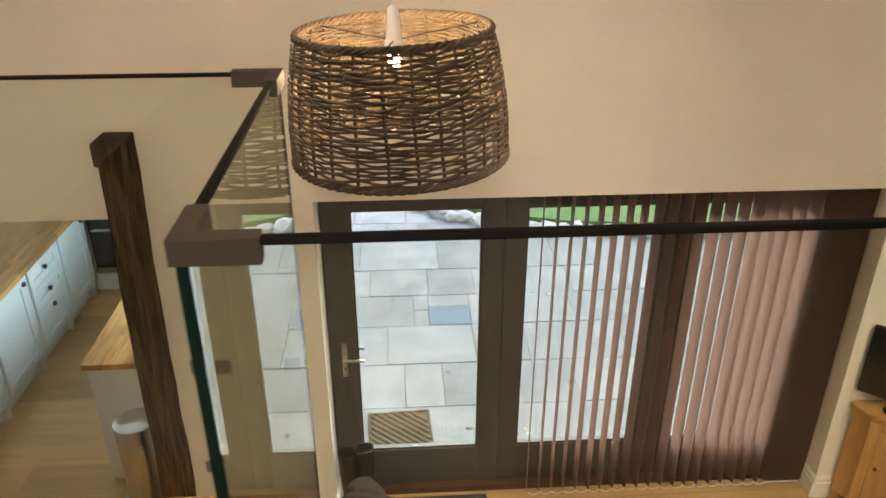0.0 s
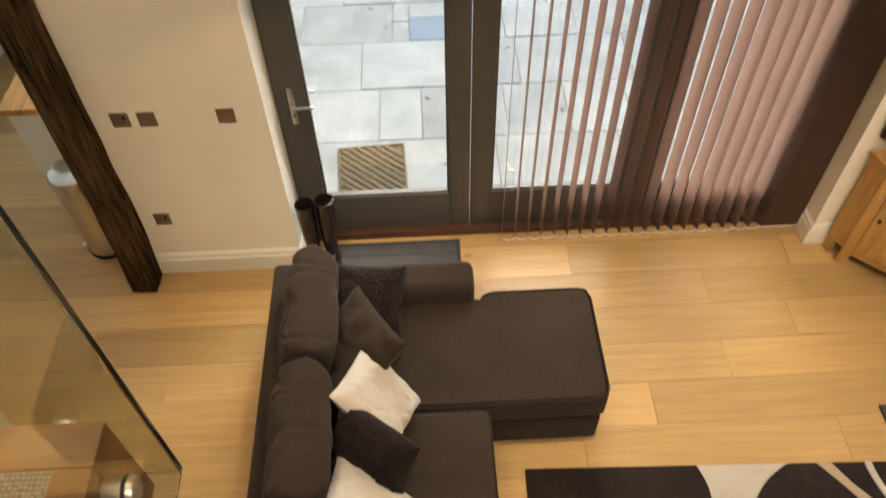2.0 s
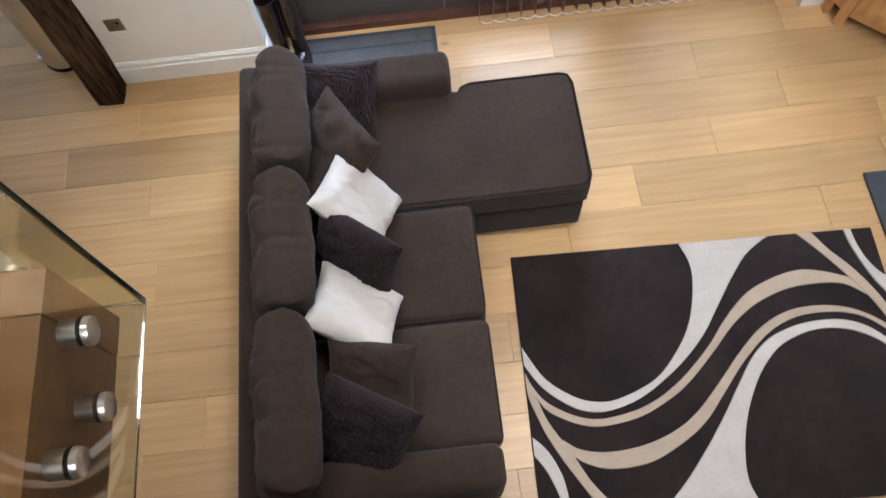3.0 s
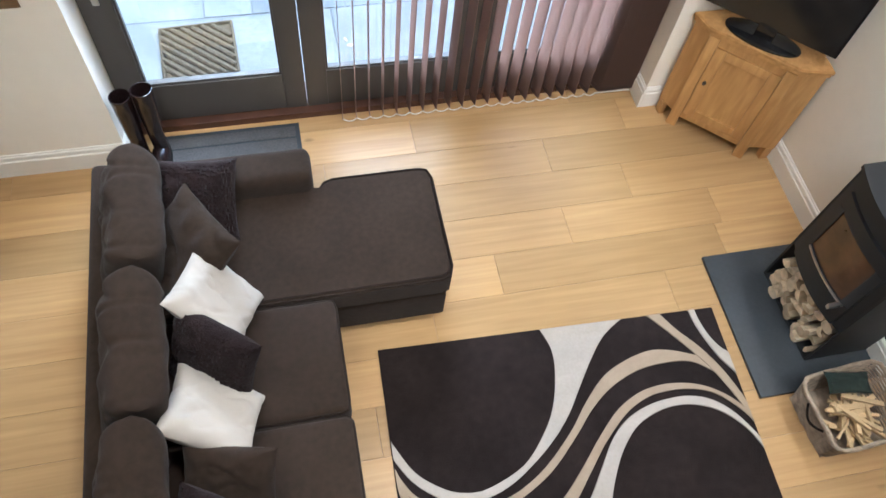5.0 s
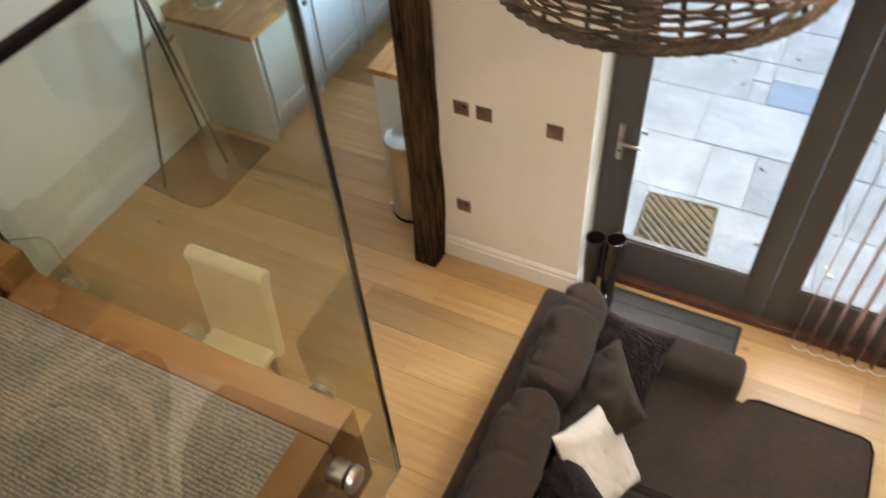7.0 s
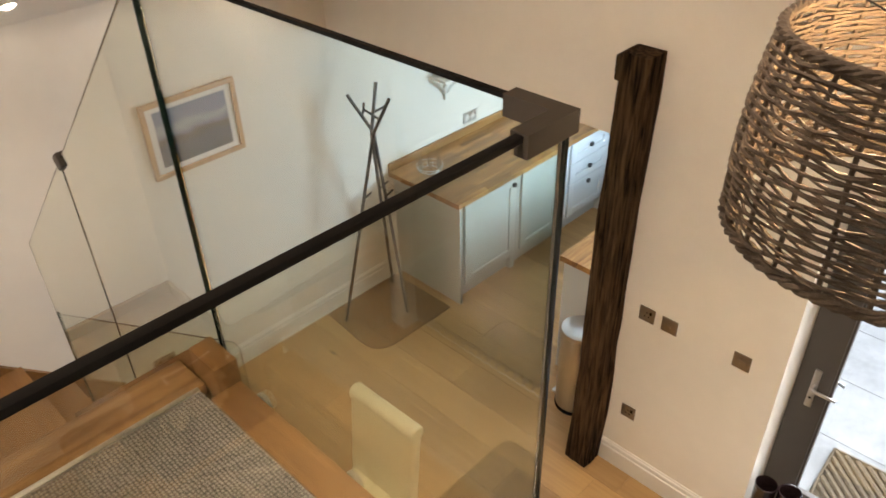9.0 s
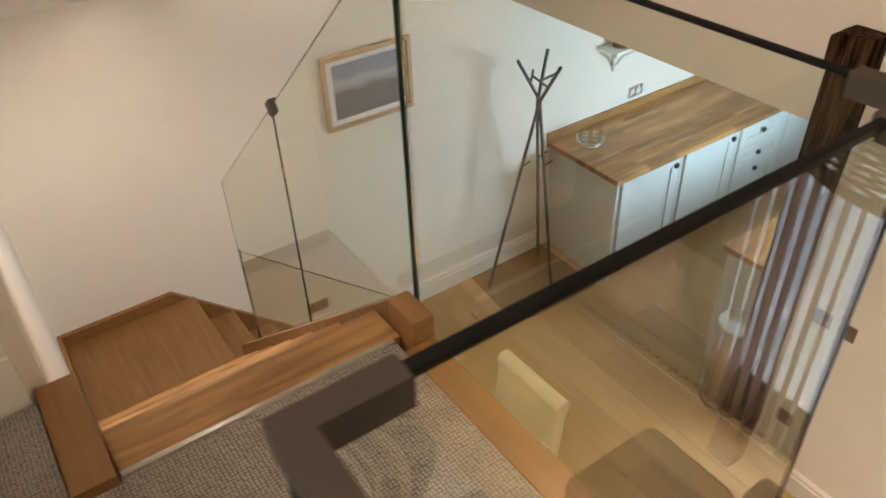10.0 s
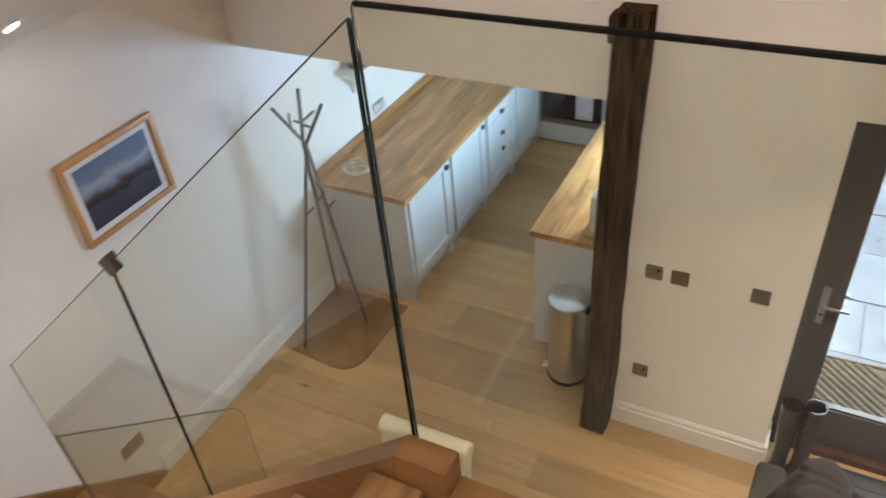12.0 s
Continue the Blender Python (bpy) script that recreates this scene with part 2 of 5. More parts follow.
ROCK = material("garden_stone", (0.30, 0.295, 0.27), 0.9, vary=0.3, scale=9, bump=0.6, bscale=30, rand=0.2)
GRASS = material("grass", (0.085, 0.15, 0.035), 1.0, vary=0.25, scale=7, bump=0.8, bscale=120, fine=0.2)
UNIT = material("pale_grey_cabinet_paint", (0.56, 0.57, 0.545), 0.5, vary=0.02, scale=3, bump=0.02, bscale=100)
KNOB = material("pewter_knob", (0.10, 0.095, 0.09), 0.4, 0.9, vary=0.1, scale=20)
CREAMLEATHER = material("cream_leather", (0.80, 0.72, 0.50), 0.5, vary=0.05, scale=5, bump=0.12, bscale=150)
DARKWOOD = material("dark_chair_wood", (0.05, 0.028, 0.016), 0.5, vary=0.2, scale=10)
WICKER = material("grey_brown_willow", (0.060, 0.041, 0.026), 0.8, vary=0.4, scale=18, bump=0.4, bscale=150, fine=0.25, spec=0.25)
WILLOW = material("bleached_willow", (0.32, 0.25, 0.18), 0.85, vary=0.3, scale=25, bump=0.4, bscale=150)
LOG = material("split_log_face", (0.60, 0.47, 0.31), 0.9, vary=0.25, scale=18, bump=0.4, bscale=90, rand=0.3)
BARK = material("log_bark", (0.11, 0.075, 0.048), 0.95, vary=0.35, scale=30, bump=0.8, bscale=60, rand=0.2)
KINDLE = material("kindling_pine", (0.62, 0.45, 0.24), 0.8, vary=0.15, scale=14, stretch=(1, 8, 8), rand=0.2, bump=0.2)
GLOVE = material("dark_green_suede", (0.018, 0.028, 0.022), 0.95, vary=0.2, scale=20, bump=0.4, bscale=200)
MOUNT = material("white_mount_card", (0.78, 0.77, 0.75), 0.8, vary=0.01, scale=10)
PLASTIC = material("white_plastic", (0.75, 0.74, 0.72), 0.4, vary=0.02, scale=10)
PINKTOWEL = material("pale_towel", (0.68, 0.58, 0.56), 1.0, vary=0.08, scale=20, bump=0.6, bscale=250)
WICKDARK = material("brown_basket", (0.16, 0.09, 0.05), 0.85, vary=0.3, scale=40, bump=0.6, bscale=120)
GEDGE = material("green_glass_edge", (0.004, 0.016, 0.013), 0.15, vary=0.1, scale=8)
PANE = glass("window_glass", (0.97, 0.99, 0.99))
RAILGLASS = glass("balustrade_glass", (0.885, 0.915, 0.835))
CLEAR = glass("clear_glass", (0.98, 0.98, 0.98))
FIREGLASS = material("sooty_fire_glass", (0.075, 0.035, 0.015), 0.12, vary=0.5, scale=7)
BULB = glowing("warm_filament", (1.0, 0.72, 0.38), 60)
SPOTGLOW = glowing("lamp_lens", (1.0, 0.86, 0.68), 25)

# ---- mesh helpers ----


def box(bm, x0, x1, y0, y1, z0, z1, bevel=0.0, m=None):
    vs = [bm.verts.new((x, y, z)) for x in (x0, x1) for y in (y0, y1) for z in (z0, z1)]
    fs = [bm.faces.new([vs[i] for i in q]) for q in ((0, 1, 3, 2), (4, 6, 7, 5), (0, 4, 5, 1), (2, 3, 7, 6), (0, 2, 6, 4), (1, 5, 7, 3))]
    if bevel:
        es = list({e for f in fs for e in f.edges})
        r = bmesh.ops.bevel(bm, geom=es, offset=bevel, segments=2, affect="EDGES", profile=0.6)
        vs = list({v for f in r["faces"] for v in f.verts} | {v for v in vs if v.is_valid})
    if m is not None:
        bmesh.ops.transform(bm, matrix=m, verts=vs)
    return bm


def boxm(*a, **k):
    return box(bmesh.new(), *a, **k)


def tube(bm, points, radius, sides=8, caps=True, closed=False):
    """A tube along points; radius may be a number or a list."""
    pts = [Vector(p) for p in points]
    n = len(pts)
    rs = radius if isinstance(radius, (list, tuple)) else [radius] * n
    rings, ref = [], None
    for i, p in enumerate(pts):
        a = pts[(i + 1) % n] if closed or i < n - 1 else p
        b = pts[i - 1] if closed or i > 0 else p
        d = (a - b).normalized()
        if ref is None:
            ref = d.orthogonal().normalized()
        ref = (ref - d * ref.dot(d)).normalized()
        s = d.cross(ref)
        rings.append([bm.verts.new(p + rs[i] * (math.cos(k * math.tau / sides) * ref + math.sin(k * math.tau / sides) * s)) for k in range(sides)])
    for i in range(n if closed else n - 1):
        r0, r1 = rings[i], rings[(i + 1) % n]
        for k in range(sides):
            bm.faces.new((r0[k], r0[(k + 1) % sides], r1[(k + 1) % sides], r1[k]))
    if caps and not closed:
        bm.faces.new(rings[0][::-1])
        bm.faces.new(rings[-1])
    return bm


def rod(p0, p1, r, sides=12):
    return tube(bmesh.new(), [p0, p1], r, sides)


def lathe(bm, profile, sides=32, center=(0, 0, 0), caps=True):
    c = Vector(center)
    rings = [[bm.verts.new(c + Vector((r * math.cos(k * math.tau / sides), r * math.sin(k * math.tau / sides), z))) for k in range(sides)] for r, z in profile]
    for r0, r1 in zip(rings, rings[1:]):
        for k in range(sides):
            bm.faces.new((r0[k], r0[(k + 1) % sides], r1[(k + 1) % sides], r1[k]))
    if caps:
        bm.faces.new(rings[0][::-1])
        bm.faces.new(rings[-1])
    return bm


def prism(bm, outline, lift, axis="z", start=0.0):
    """An outline of (u, v) drawn out from start to start + lift along an axis."""
    def at(u, v, w):
        return {"z": (u, v, w), "y": (u, w, v), "x": (w, u, v)}[axis]
    lo = [bm.verts.new(at(u, v, start)) for u, v in outline]
    hi = [bm.verts.new(at(u, v, start + lift)) for u, v in outline]
    bm.faces.new(lo[::-1])
    bm.faces.new(hi)
    n = len(lo)
    for i in range(n):
        bm.faces.new((lo[i], lo[(i + 1) % n], hi[(i + 1) % n], hi[i]))
    return bm


def smooth_line(points, steps=8):
    """Catmull-Rom through the points."""
    p = [Vector((*q, 0)) if len(q) == 2 else Vector(q) for q in points]
    p = [2 * p[0] - p[1], *p, 2 * p[-1] - p[-2]]
    out = []
    for i in range(1, len(p) - 2):
        for k in range(steps):
            t = k / steps
            a, b, c, d = p[i - 1:i + 3]
            out.append(0.5 * ((2 * b) + (c - a) * t + (2 * a - 5 * b + 4 * c - d) * t * t + (3 * b - a - 3 * c + d) * t ** 3))
    out.append(p[-2])
    return out


def finish(name, bm, mat, smooth=True):
    bmesh.ops.recalc_face_normals(bm, faces=bm.faces)
    me = bpy.data.meshes.new(name)
    bm.to_mesh(me)
    bm.free()
    if mat:
        me.materials.append(mat)
    if smooth:
        me.shade_smooth()
        me.set_sharp_from_angle(angle=radians(35))
    return me


def part(name, bm, mat, parent, label="", at=None):
    ob = new(name, finish(name, bm, mat))
    ob.parent = parent
    if at is not None:
        ob.matrix_local = at
    return tagged(ob, label)


def thing(name, loc, label, category, group="", rz=0.0):
    ob = new(name)
    ob.empty_display_size = 0.1
    ob.matrix_world = pose(*loc, 0, 0, rz)
    return tagged(ob, label, category, group)


def solid(name, bm, mat, label, category, kind="structure", group=""):
    return tagged(new(name, finish(name, bm, mat)), label, category, group, kind)


# ---- plan ----
XW, XE, YN, YS = -3.31, 3.51, 3.885, -2.4
DOORY = 4.105
OPL, OPR, OPT = -0.195, 2.83, 2.13
KR, KT, KEND = -1.07, 2.065, 7.5
LZ = 2.366
RISE, GOING, NOSE = 0.217, 0.24, -0.957
STEPS = 7
SY0, SY1 = 0.875, 1.608
QL = LZ - STEPS * RISE
GX, GY, GF, GS = 0.034, 1.706, 1.046, 1.697
RAILZ = 3.284
CEIL = 5.2
WLX = -1.18
STRIP = -0.853
CX, CY = -0.075, 1.586
FX, FY, FG = -0.008, 1.668, 0.997

# ---- structure: floors, walls, ceilings ----
floor = solid("floor", boxm(XW - 0.3, XE + 0.3, YS - 0.3, 4.22, -0.25, -0.016), MORTAR, "pale oak plank floor of the living area", "floor")
kitchen_floor = solid("floor_kitchen", boxm(XW - 0.3, KR + 0.3, 4.22, KEND + 0.2, -0.25, -0.016), MORTAR, "oak plank floor of the kitchen", "floor")


def wall(name, pieces, label):
    bm = bmesh.new()
    for q in pieces:
        box(bm, *q)
    return solid(name, bm, PAINT, label, "wall")


wall("wall_north", [(KR - 0.0, OPL, YN, 4.22, 0, OPT), (OPR, XE + 0.3, YN, 4.22, 0, OPT), (XW, XE + 0.3, YN, 4.22, OPT + 0.0, CEIL), (XW, KR, YN, 4.22, KT, OPT)],
     "tall cream painted wall with wide openings to the kitchen and the patio")
wall("wall_west", [(XW - 0.25, XW, YS, KEND, -0.02, CEIL)], "tall cream painted wall beside the stairs")
wall("wall_east", [(XE, XE + 0.3, YS, YN, 0, CEIL)], "cream painted wall behind the stove")
wall("wall_south", [(XW - 0.25, XE + 0.3, YS - 0.25, YS, 0, CEIL)], "plain cream painted back wall")
wall("wall_landing", [(WLX - 0.12, WLX, YS, SY0, 0, CEIL), (XW, WLX - 0.12, SY0 - 0.12, SY0, 0, CEIL)], "cream painted wall at the head of the stairs")
for nm, xa, xb in (("ceiling_west", XW, RIDGE), ("ceiling_east", RIDGE, XE)):
    za, zb = roof_z(xa), roof_z(xb)
    if nm.endswith("west"):
        xa, za = XW - 0.25, EAVES - 0.25 * PITCH
    else:
        xb, zb = XE + 0.3, roof_z(XE + 0.3)
    solid(nm, prism(bmesh.new(), [(xa, za), (xb, zb), (xb, zb + 0.2), (xa, za + 0.2)], YN + 0.34 - YS + 0.25, "y", YS - 0.25), PAINT, "cream painted sloping ceiling", "ceiling")
wall("wall_kitchen_east", [(KR, KR + 0.3, 4.22, 4.8, 0, 2.4), (KR, KR + 0.3, 6.2, KEND, 0, 2.4), (KR, KR + 0.3, 4.8, 6.2, 0, 1.02), (KR, KR + 0.3, 4.8, 6.2, 2.0, 2.4)],
     "cream painted kitchen wall with a window")
wall("wall_kitchen_north", [(XW, KR + 0.3, KEND, KEND + 0.25, 0, 2.4)], "cream painted far kitchen wall")
solid("ceiling_kitchen", boxm(XW - 0.25, KR + 0.3, 4.22, KEND + 0.25, 2.4, 2.6), CEILING, "low white kitchen ceiling", "ceiling")


def skirting(name, x0, y0, x1, y1, z, nx, ny, h=0.165):
    """A moulded skirting board from one point to another; (nx, ny) points into the room."""
    bm = bmesh.new()
    prof = [(0, 0), (0.018, 0), (0.018, h - 0.048), (0.011, h - 0.043), (0.011, h - 0.032), (0.016, h - 0.026), (0.014, h - 0.014), (0.007, h - 0.008), (0.006, h), (0, h)]
    a = [bm.verts.new((x0 + nx * d, y0 + ny * d, z + q)) for d, q in prof]
    b = [bm.verts.new((x1 + nx * d, y1 + ny * d, z + q)) for d, q in prof]
    bm.faces.new(a)
    bm.faces.new(b[::-1])
    for i in range(len(a)):
        j = (i + 1) % len(a)
        bm.faces.new((a[i], b[i], b[j], a[j]))
    return solid(name, bm, WHITE, "white painted moulded skirting board", "skirting board")


skirting("baseboard", -1.04, YN - 0.001, OPL, YN - 0.001, 0, 0, -1)
skirting("baseboard", OPL + 0.001, YN - 0.017, OPL + 0.001, DOORY - 0.03, 0, 1, 0)
skirting("baseboard", OPR, YN - 0.001, XE, YN - 0.001, 0, 0, -1)
skirting("baseboard", OPR - 0.001, YN - 0.017, OPR - 0.001, DOORY - 0.03, 0, -1, 0)
skirting("baseboard", XE - 0.001, YS, XE - 0.001, YN - 0.019, 0, -1, 0)
skirting("baseboard", XW + 0.001, 2.47, XW + 0.001, 4.36, 0, 1, 0)
skirting("baseboard", WLX + 0.001, YS, WLX + 0.001, SY0 - 0.04, LZ, 1, 0, 0.19)

# ---- glazed patio doors ----


def glazed_leaf(x0, x1, label, with_handle):
    leaf = new("patio_door")
    leaf.matrix_world = pose(x0, DOORY, 0.05)
    tagged(leaf, label, "door", "patio door leaves", "structure")
    w, st, zb, zt = x1 - x0, 0.118, 0.275, 1.93
    lst = 0.152 if with_handle else st
    for a, b in ((0, lst), (w - st, w)):
        part("stile", boxm(a, b, 0.0, 0.06, 0, 2.05, bevel=0.004), FRAME, leaf)
    part("bottom_rail", boxm(lst, w - st, 0.003, 0.057, 0, zb, bevel=0.004), FRAME, leaf)
    part("top_rail", boxm(lst, w - st, 0.003, 0.057, zt, 2.05, bevel=0.004), FRAME, leaf)
    g = part("pane", boxm(lst - 0.01, w - st + 0.01, 0.028, 0.036, zb - 0.01, zt + 0.01), PANE, leaf, "clear double glazing")
    g.visible_shadow = False
    bead = bmesh.new()
    for q in ((lst, w - st, zb, zb + 0.014), (lst, w - st, zt - 0.014, zt)):
        box(bead, q[0], q[1], 0.012, 0.05, q[2], q[3], bevel=0.002)
    for q in ((lst, lst + 0.012), (w - st - 0.012, w - st)):
        box(bead, q[0], q[1], 0.012, 0.05, zb + 0.014, zt - 0.014, bevel=0.002)
    part("glazing_bead", bead, FRAME, leaf)
    if with_handle:
        hx, hz = 0.082, 0.985
        part("handle_plate", boxm(hx - 0.016, hx + 0.016, -0.012, 0.0, hz - 0.12, hz + 0.11, bevel=0.004), CHROME, leaf, "chrome handle plate")
        hb = tube(bmesh.new(), [(hx, -0.01, hz + 0.02), (hx, -0.045, hz + 0.02), (hx + 0.02, -0.055, hz + 0.02), (hx + 0.115, -0.052, hz + 0.018)], [0.01, 0.009, 0.009, 0.008], 10)
        part("lever", hb, CHROME, leaf, "chrome lever handle")
        part("keyhole", rod((hx, -0.014, hz - 0.06), (hx, -0.006, hz - 0.06), 0.007), BLACKRAIL, leaf)
        part("outer_lever", tube(bmesh.new(), [(hx, 0.06, hz + 0.02), (hx, 0.1, hz + 0.02), (hx + 0.11, 0.075, hz + 0.02)], 0.009, 8), CHROME, leaf, "chrome outer lever")
    return leaf


glazed_leaf(-0.188, 0.809, "grey brown glazed patio door with chrome handle", True)
glazed_leaf(0.815, 1.79, "grey brown glazed patio door behind vertical blinds", False)
glazed_leaf(1.796, 2.80, "grey brown glazed patio door behind drawn vertical blinds", False)
fr = bmesh.new()
box(fr, OPL + 0.001, -0.191, DOORY + 0.015, DOORY + 0.075, 0.0, OPT - 0.002)
box(fr, 2.803, OPR - 0.001, DOORY - 0.005, DOORY + 0.075, 0.0, OPT - 0.002)
box(fr, -0.19, 2.802, DOORY - 0.005, DOORY + 0.075, 2.104, OPT - 0.002)
solid("trim_door_frame", fr, FRAME, "grey brown painted outer door frame", "door frame")
solid("trim_door_sill", boxm(OPL + 0.001, OPR - 0.001, DOORY - 0.045, 4.30, -0.02, 0.046, bevel=0.006), SILL, "dark hardwood threshold under the patio doors", "threshold")

# kitchen window, behind the old post
kw = new("window_kitchen")
kw.matrix_world = pose(KR + 0.15, 4.8, 1.02)
tagged(kw, "white framed kitchen window over the worktop", "window", "", "structure")
kf = bmesh.new()
box(kf, -0.03, 0.03, 0.0, 0.05, 0, 0.98)
box(kf, -0.03, 0.03, 1.35, 1.40, 0, 0.98)
box(kf, -0.03, 0.03, 0.05, 1.35, 0, 0.05)
box(kf, -0.03, 0.03, 0.05, 1.35, 0.93, 0.98)
part("window_frame", kf, WHITE, kw)
kp = part("pane", boxm(-0.004, 0.004, 0.045, 1.355, 0.045, 0.935), PANE, kw)
kp.visible_shadow = False

# ---- landing ----
LB = LZ - 0.25
solid("floor_landing", boxm(STRIP, CX + 0.04, 0.991, CY - 0.003, LB, LZ - 0.012), CEILING, "landing floor slab over the living room", "floor")
solid("floor_landing_east", boxm(STRIP, XE, YS, 0.990, LB, LZ - 0.012), CEILING, "landing floor slab along the gallery", "floor")
solid("floor_landing_west", boxm(WLX, STRIP - 0.001, YS, 0.83, LB, LZ - 0.012), CEILING, "landing floor slab beside the stair wall", "floor")
cp = bmesh.new()
box(cp, STRIP + 0.004, CX, 0.94, CY, LZ - 0.012, LZ)
box(cp, WLX + 0.02, XE - 0.02, YS + 0.02, 0.84, LZ - 0.012, LZ)
box(cp, STRIP + 0.004, XE - 0.02, 0.84, FG - 0.056, LZ - 0.012, LZ)
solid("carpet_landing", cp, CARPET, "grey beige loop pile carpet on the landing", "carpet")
solid("trim_landing_north", boxm(-0.802, FX, CY + 0.001, FY, LB - 0.02, LZ + 0.006, bevel=0.005), OAKY, "oak edging board round the landing carpet", "trim")
solid("trim_landing_side", boxm(CX + 0.001, FX, FG + 0.0005, CY, LB - 0.02, LZ + 0.006, bevel=0.005), OAKY, "oak edging board along the landing void", "trim")
solid("trim_landing_gallery", boxm(CX + 0.001, XE - 0.001, FG - 0.055, FG, LB - 0.02, LZ + 0.006, bevel=0.005), OAKY, "oak edging board along the gallery", "trim")

# ---- stairs ----
stairs = thing("staircase", (0, 0, 0), "oak staircase with a quarter landing and open top flight", "staircase")
stairs["kind"] = "structure"
part("nosing", boxm(NOSE - 0.022, STRIP - 0.002, 0.936, SY1, LZ - 0.03, LZ + 0.002, bevel=0.008), STAIR, stairs, "dark oak top nosing")
part("metal_strip", boxm(STRIP - 0.006, STRIP + 0.010, 0.94, CY, LZ - 0.004, LZ + 0.005, bevel=0.002), CHROME, stairs, "thin metal carpet strip")
for k in range(1, STEPS):
    xf = NOSE - GOING * k
    part("tread", boxm(xf - 0.022, xf + GOING, SY0 + 0.02, SY1, LZ - RISE * k - 0.028, LZ - RISE * k, bevel=0.006), STAIR, stairs)
for k in range(0, STEPS):
    xf = NOSE - GOING * k
    part("riser", boxm(xf, xf + 0.018, SY0 + 0.02, SY1, LZ - RISE * (k + 1), LZ - RISE * k - 0.029), STAIR, stairs)
QX = NOSE - GOING * (STEPS - 1)
part("quarter_landing", boxm(XW + 0.03, QX, SY0 + 0.023, SY1 - 0.001, QL - 0.03, QL, bevel=0.004), OAKY, stairs, "oak boarded quarter landing")
LR, LG = QL / 4, 0.225
for k in range(1, 4):
    yf = 1.56 + LG * k
    part("tread", boxm(XW + 0.03, -2.43, yf - LG, yf + 0.02, QL - LR * k - 0.028, QL - LR * k, bevel=0.006), OAKY, stairs)
for k in range(0, 4):
    yf = 1.56 + LG * k
    part("riser", boxm(XW + 0.03, -2.43, yf - 0.018, yf, QL - LR * (k + 1), QL - LR * k - 0.029), OAKY, stairs)


def sloped(bm, u0, z0, u1, z1, depth, a0, a1, axis):
    """A board between two heights with plumb ends."""
    return prism(bm, [(u0, z0), (u1, z1), (u1, z1 - depth), (u0, z0 - depth)], a1 - a0, axis, a0)


SL = RISE / GOING
SW0 = 2.436


def string_z(x):
    return SW0 + (x + 0.915) * 0.873


part("outer_stringer", sloped(bmesh.new(), -0.919, string_z(-0.919), -2.48, string_z(-2.48), 0.34, SY1 + 0.004, SY1 + 0.060, "y"), OAKY, stairs)
part("inner_stringer", sloped(bmesh.new(), WLX + 0.001, LZ - 0.12, QX - 0.05, LZ - 0.12 + (QX - 0.05 - WLX) * SL, 0.3, SY0 + 0.0005, SY0 + 0.019, "y"), OAKY, stairs)
part("newel", boxm(-0.918, -0.804, 1.612, 1.672, LB - 0.05, 2.437, bevel=0.003), OAKY, stairs, "squat oak newel block")
part("corner_trim", boxm(WLX + 0.002, -0.83, 0.846, 0.934, LB, LZ + 0.028, bevel=0.005), OAKY, stairs, "oak trim at the stair head")
part("wall_stringer", boxm(XW + 0.001, XW + 0.030, SY0 + 0.002, 1.50, QL - 0.25, 0.915), OAKY, stairs)
part("wall_stringer", sloped(bmesh.new(), 1.50, 0.915, 2.46, 0.02, 0.3, XW + 0.001, XW + 0.029, "x"), OAKY, stairs)
part("side_stringer", boxm(XW + 0.031, QX - 0.06, SY0 + 0.001, SY0 + 0.022, QL - 0.03, 0.915), OAKY, stairs)
part("lower_stringer", sloped(bmesh.new(), 1.63, QL + 0.06, 2.46, 0.10, 0.28, -2.428, -2.385, "x"), OAKY, stairs)

# ---- glass balustrade ----
rail = thing("glass_balustrade", (0, 0, 0), "frameless glass balustrade with black rail round the landing", "balustrade")
T = 0.010


def glass_panel(outline, axis, at, label="clear glass panel"):
    """A toughened pane with green edges, in the plane axis = at."""
    g = part("glass_panel", prism(bmesh.new(), outline, T, axis, at - T / 2), RAILGLASS, rail, label)
    g.visible_shadow = False
    cu, cv = sum(p[0] for p in outline) / len(outline), sum(p[1] for p in outline) / len(outline)
    e = bmesh.new()
    n = len(outline)
    for i in range(n):
        (u0, v0), (u1, v1) = outline[i], outline[(i + 1) % n]
        q = [(u0, v0), (u1, v1)]
        d = Vector((u1 - u0, v1 - v0)).normalized()
        nrm = Vector((d.y, -d.x))
        if nrm.dot(Vector((cu - u0, cv - v0))) > 0:
            nrm = -nrm
        q += [(u1 + nrm.x * 0.0025, v1 + nrm.y * 0.0025), (u0 + nrm.x * 0.0025, v0 + nrm.y * 0.0025)]
        q[0] = (u0 + nrm.x * 0.0003, v0 + nrm.y * 0.0003)
        q[1] = (u1 + nrm.x * 0.0003, v1 + nrm.y * 0.0003)
        prism(e, q, T * 0.94, axis, at - T * 0.47)
    part("polished_edge", e, GEDGE, g, "dark green polished glass edge")
    return g


GB = 2.075
for cx3, cy3 in ((GX, GY), (GX, GF)):
    part("corner_edge", boxm(cx3 - 0.007, cx3 + 0.005, cy3 - 0.007, cy3 + 0.005, GB, RAILZ - 0.018, bevel=0.001), GEDGE, rail, "dark green glass corner joint")
glass_panel([(-0.917, GB), (GX - 0.008, GB), (GX - 0.008, RAILZ), (-0.917, RAILZ)], "y", GY)
glass_panel([(GF + 0.008, GB), (GY - 0.008, GB), (GY - 0.008, RAILZ), (GF + 0.008, RAILZ)], "x", GX)
glass_panel([(GX + 0.006, GB), (1.75, GB), (1.75, RAILZ), (GX + 0.006, RAILZ)], "y", GF)
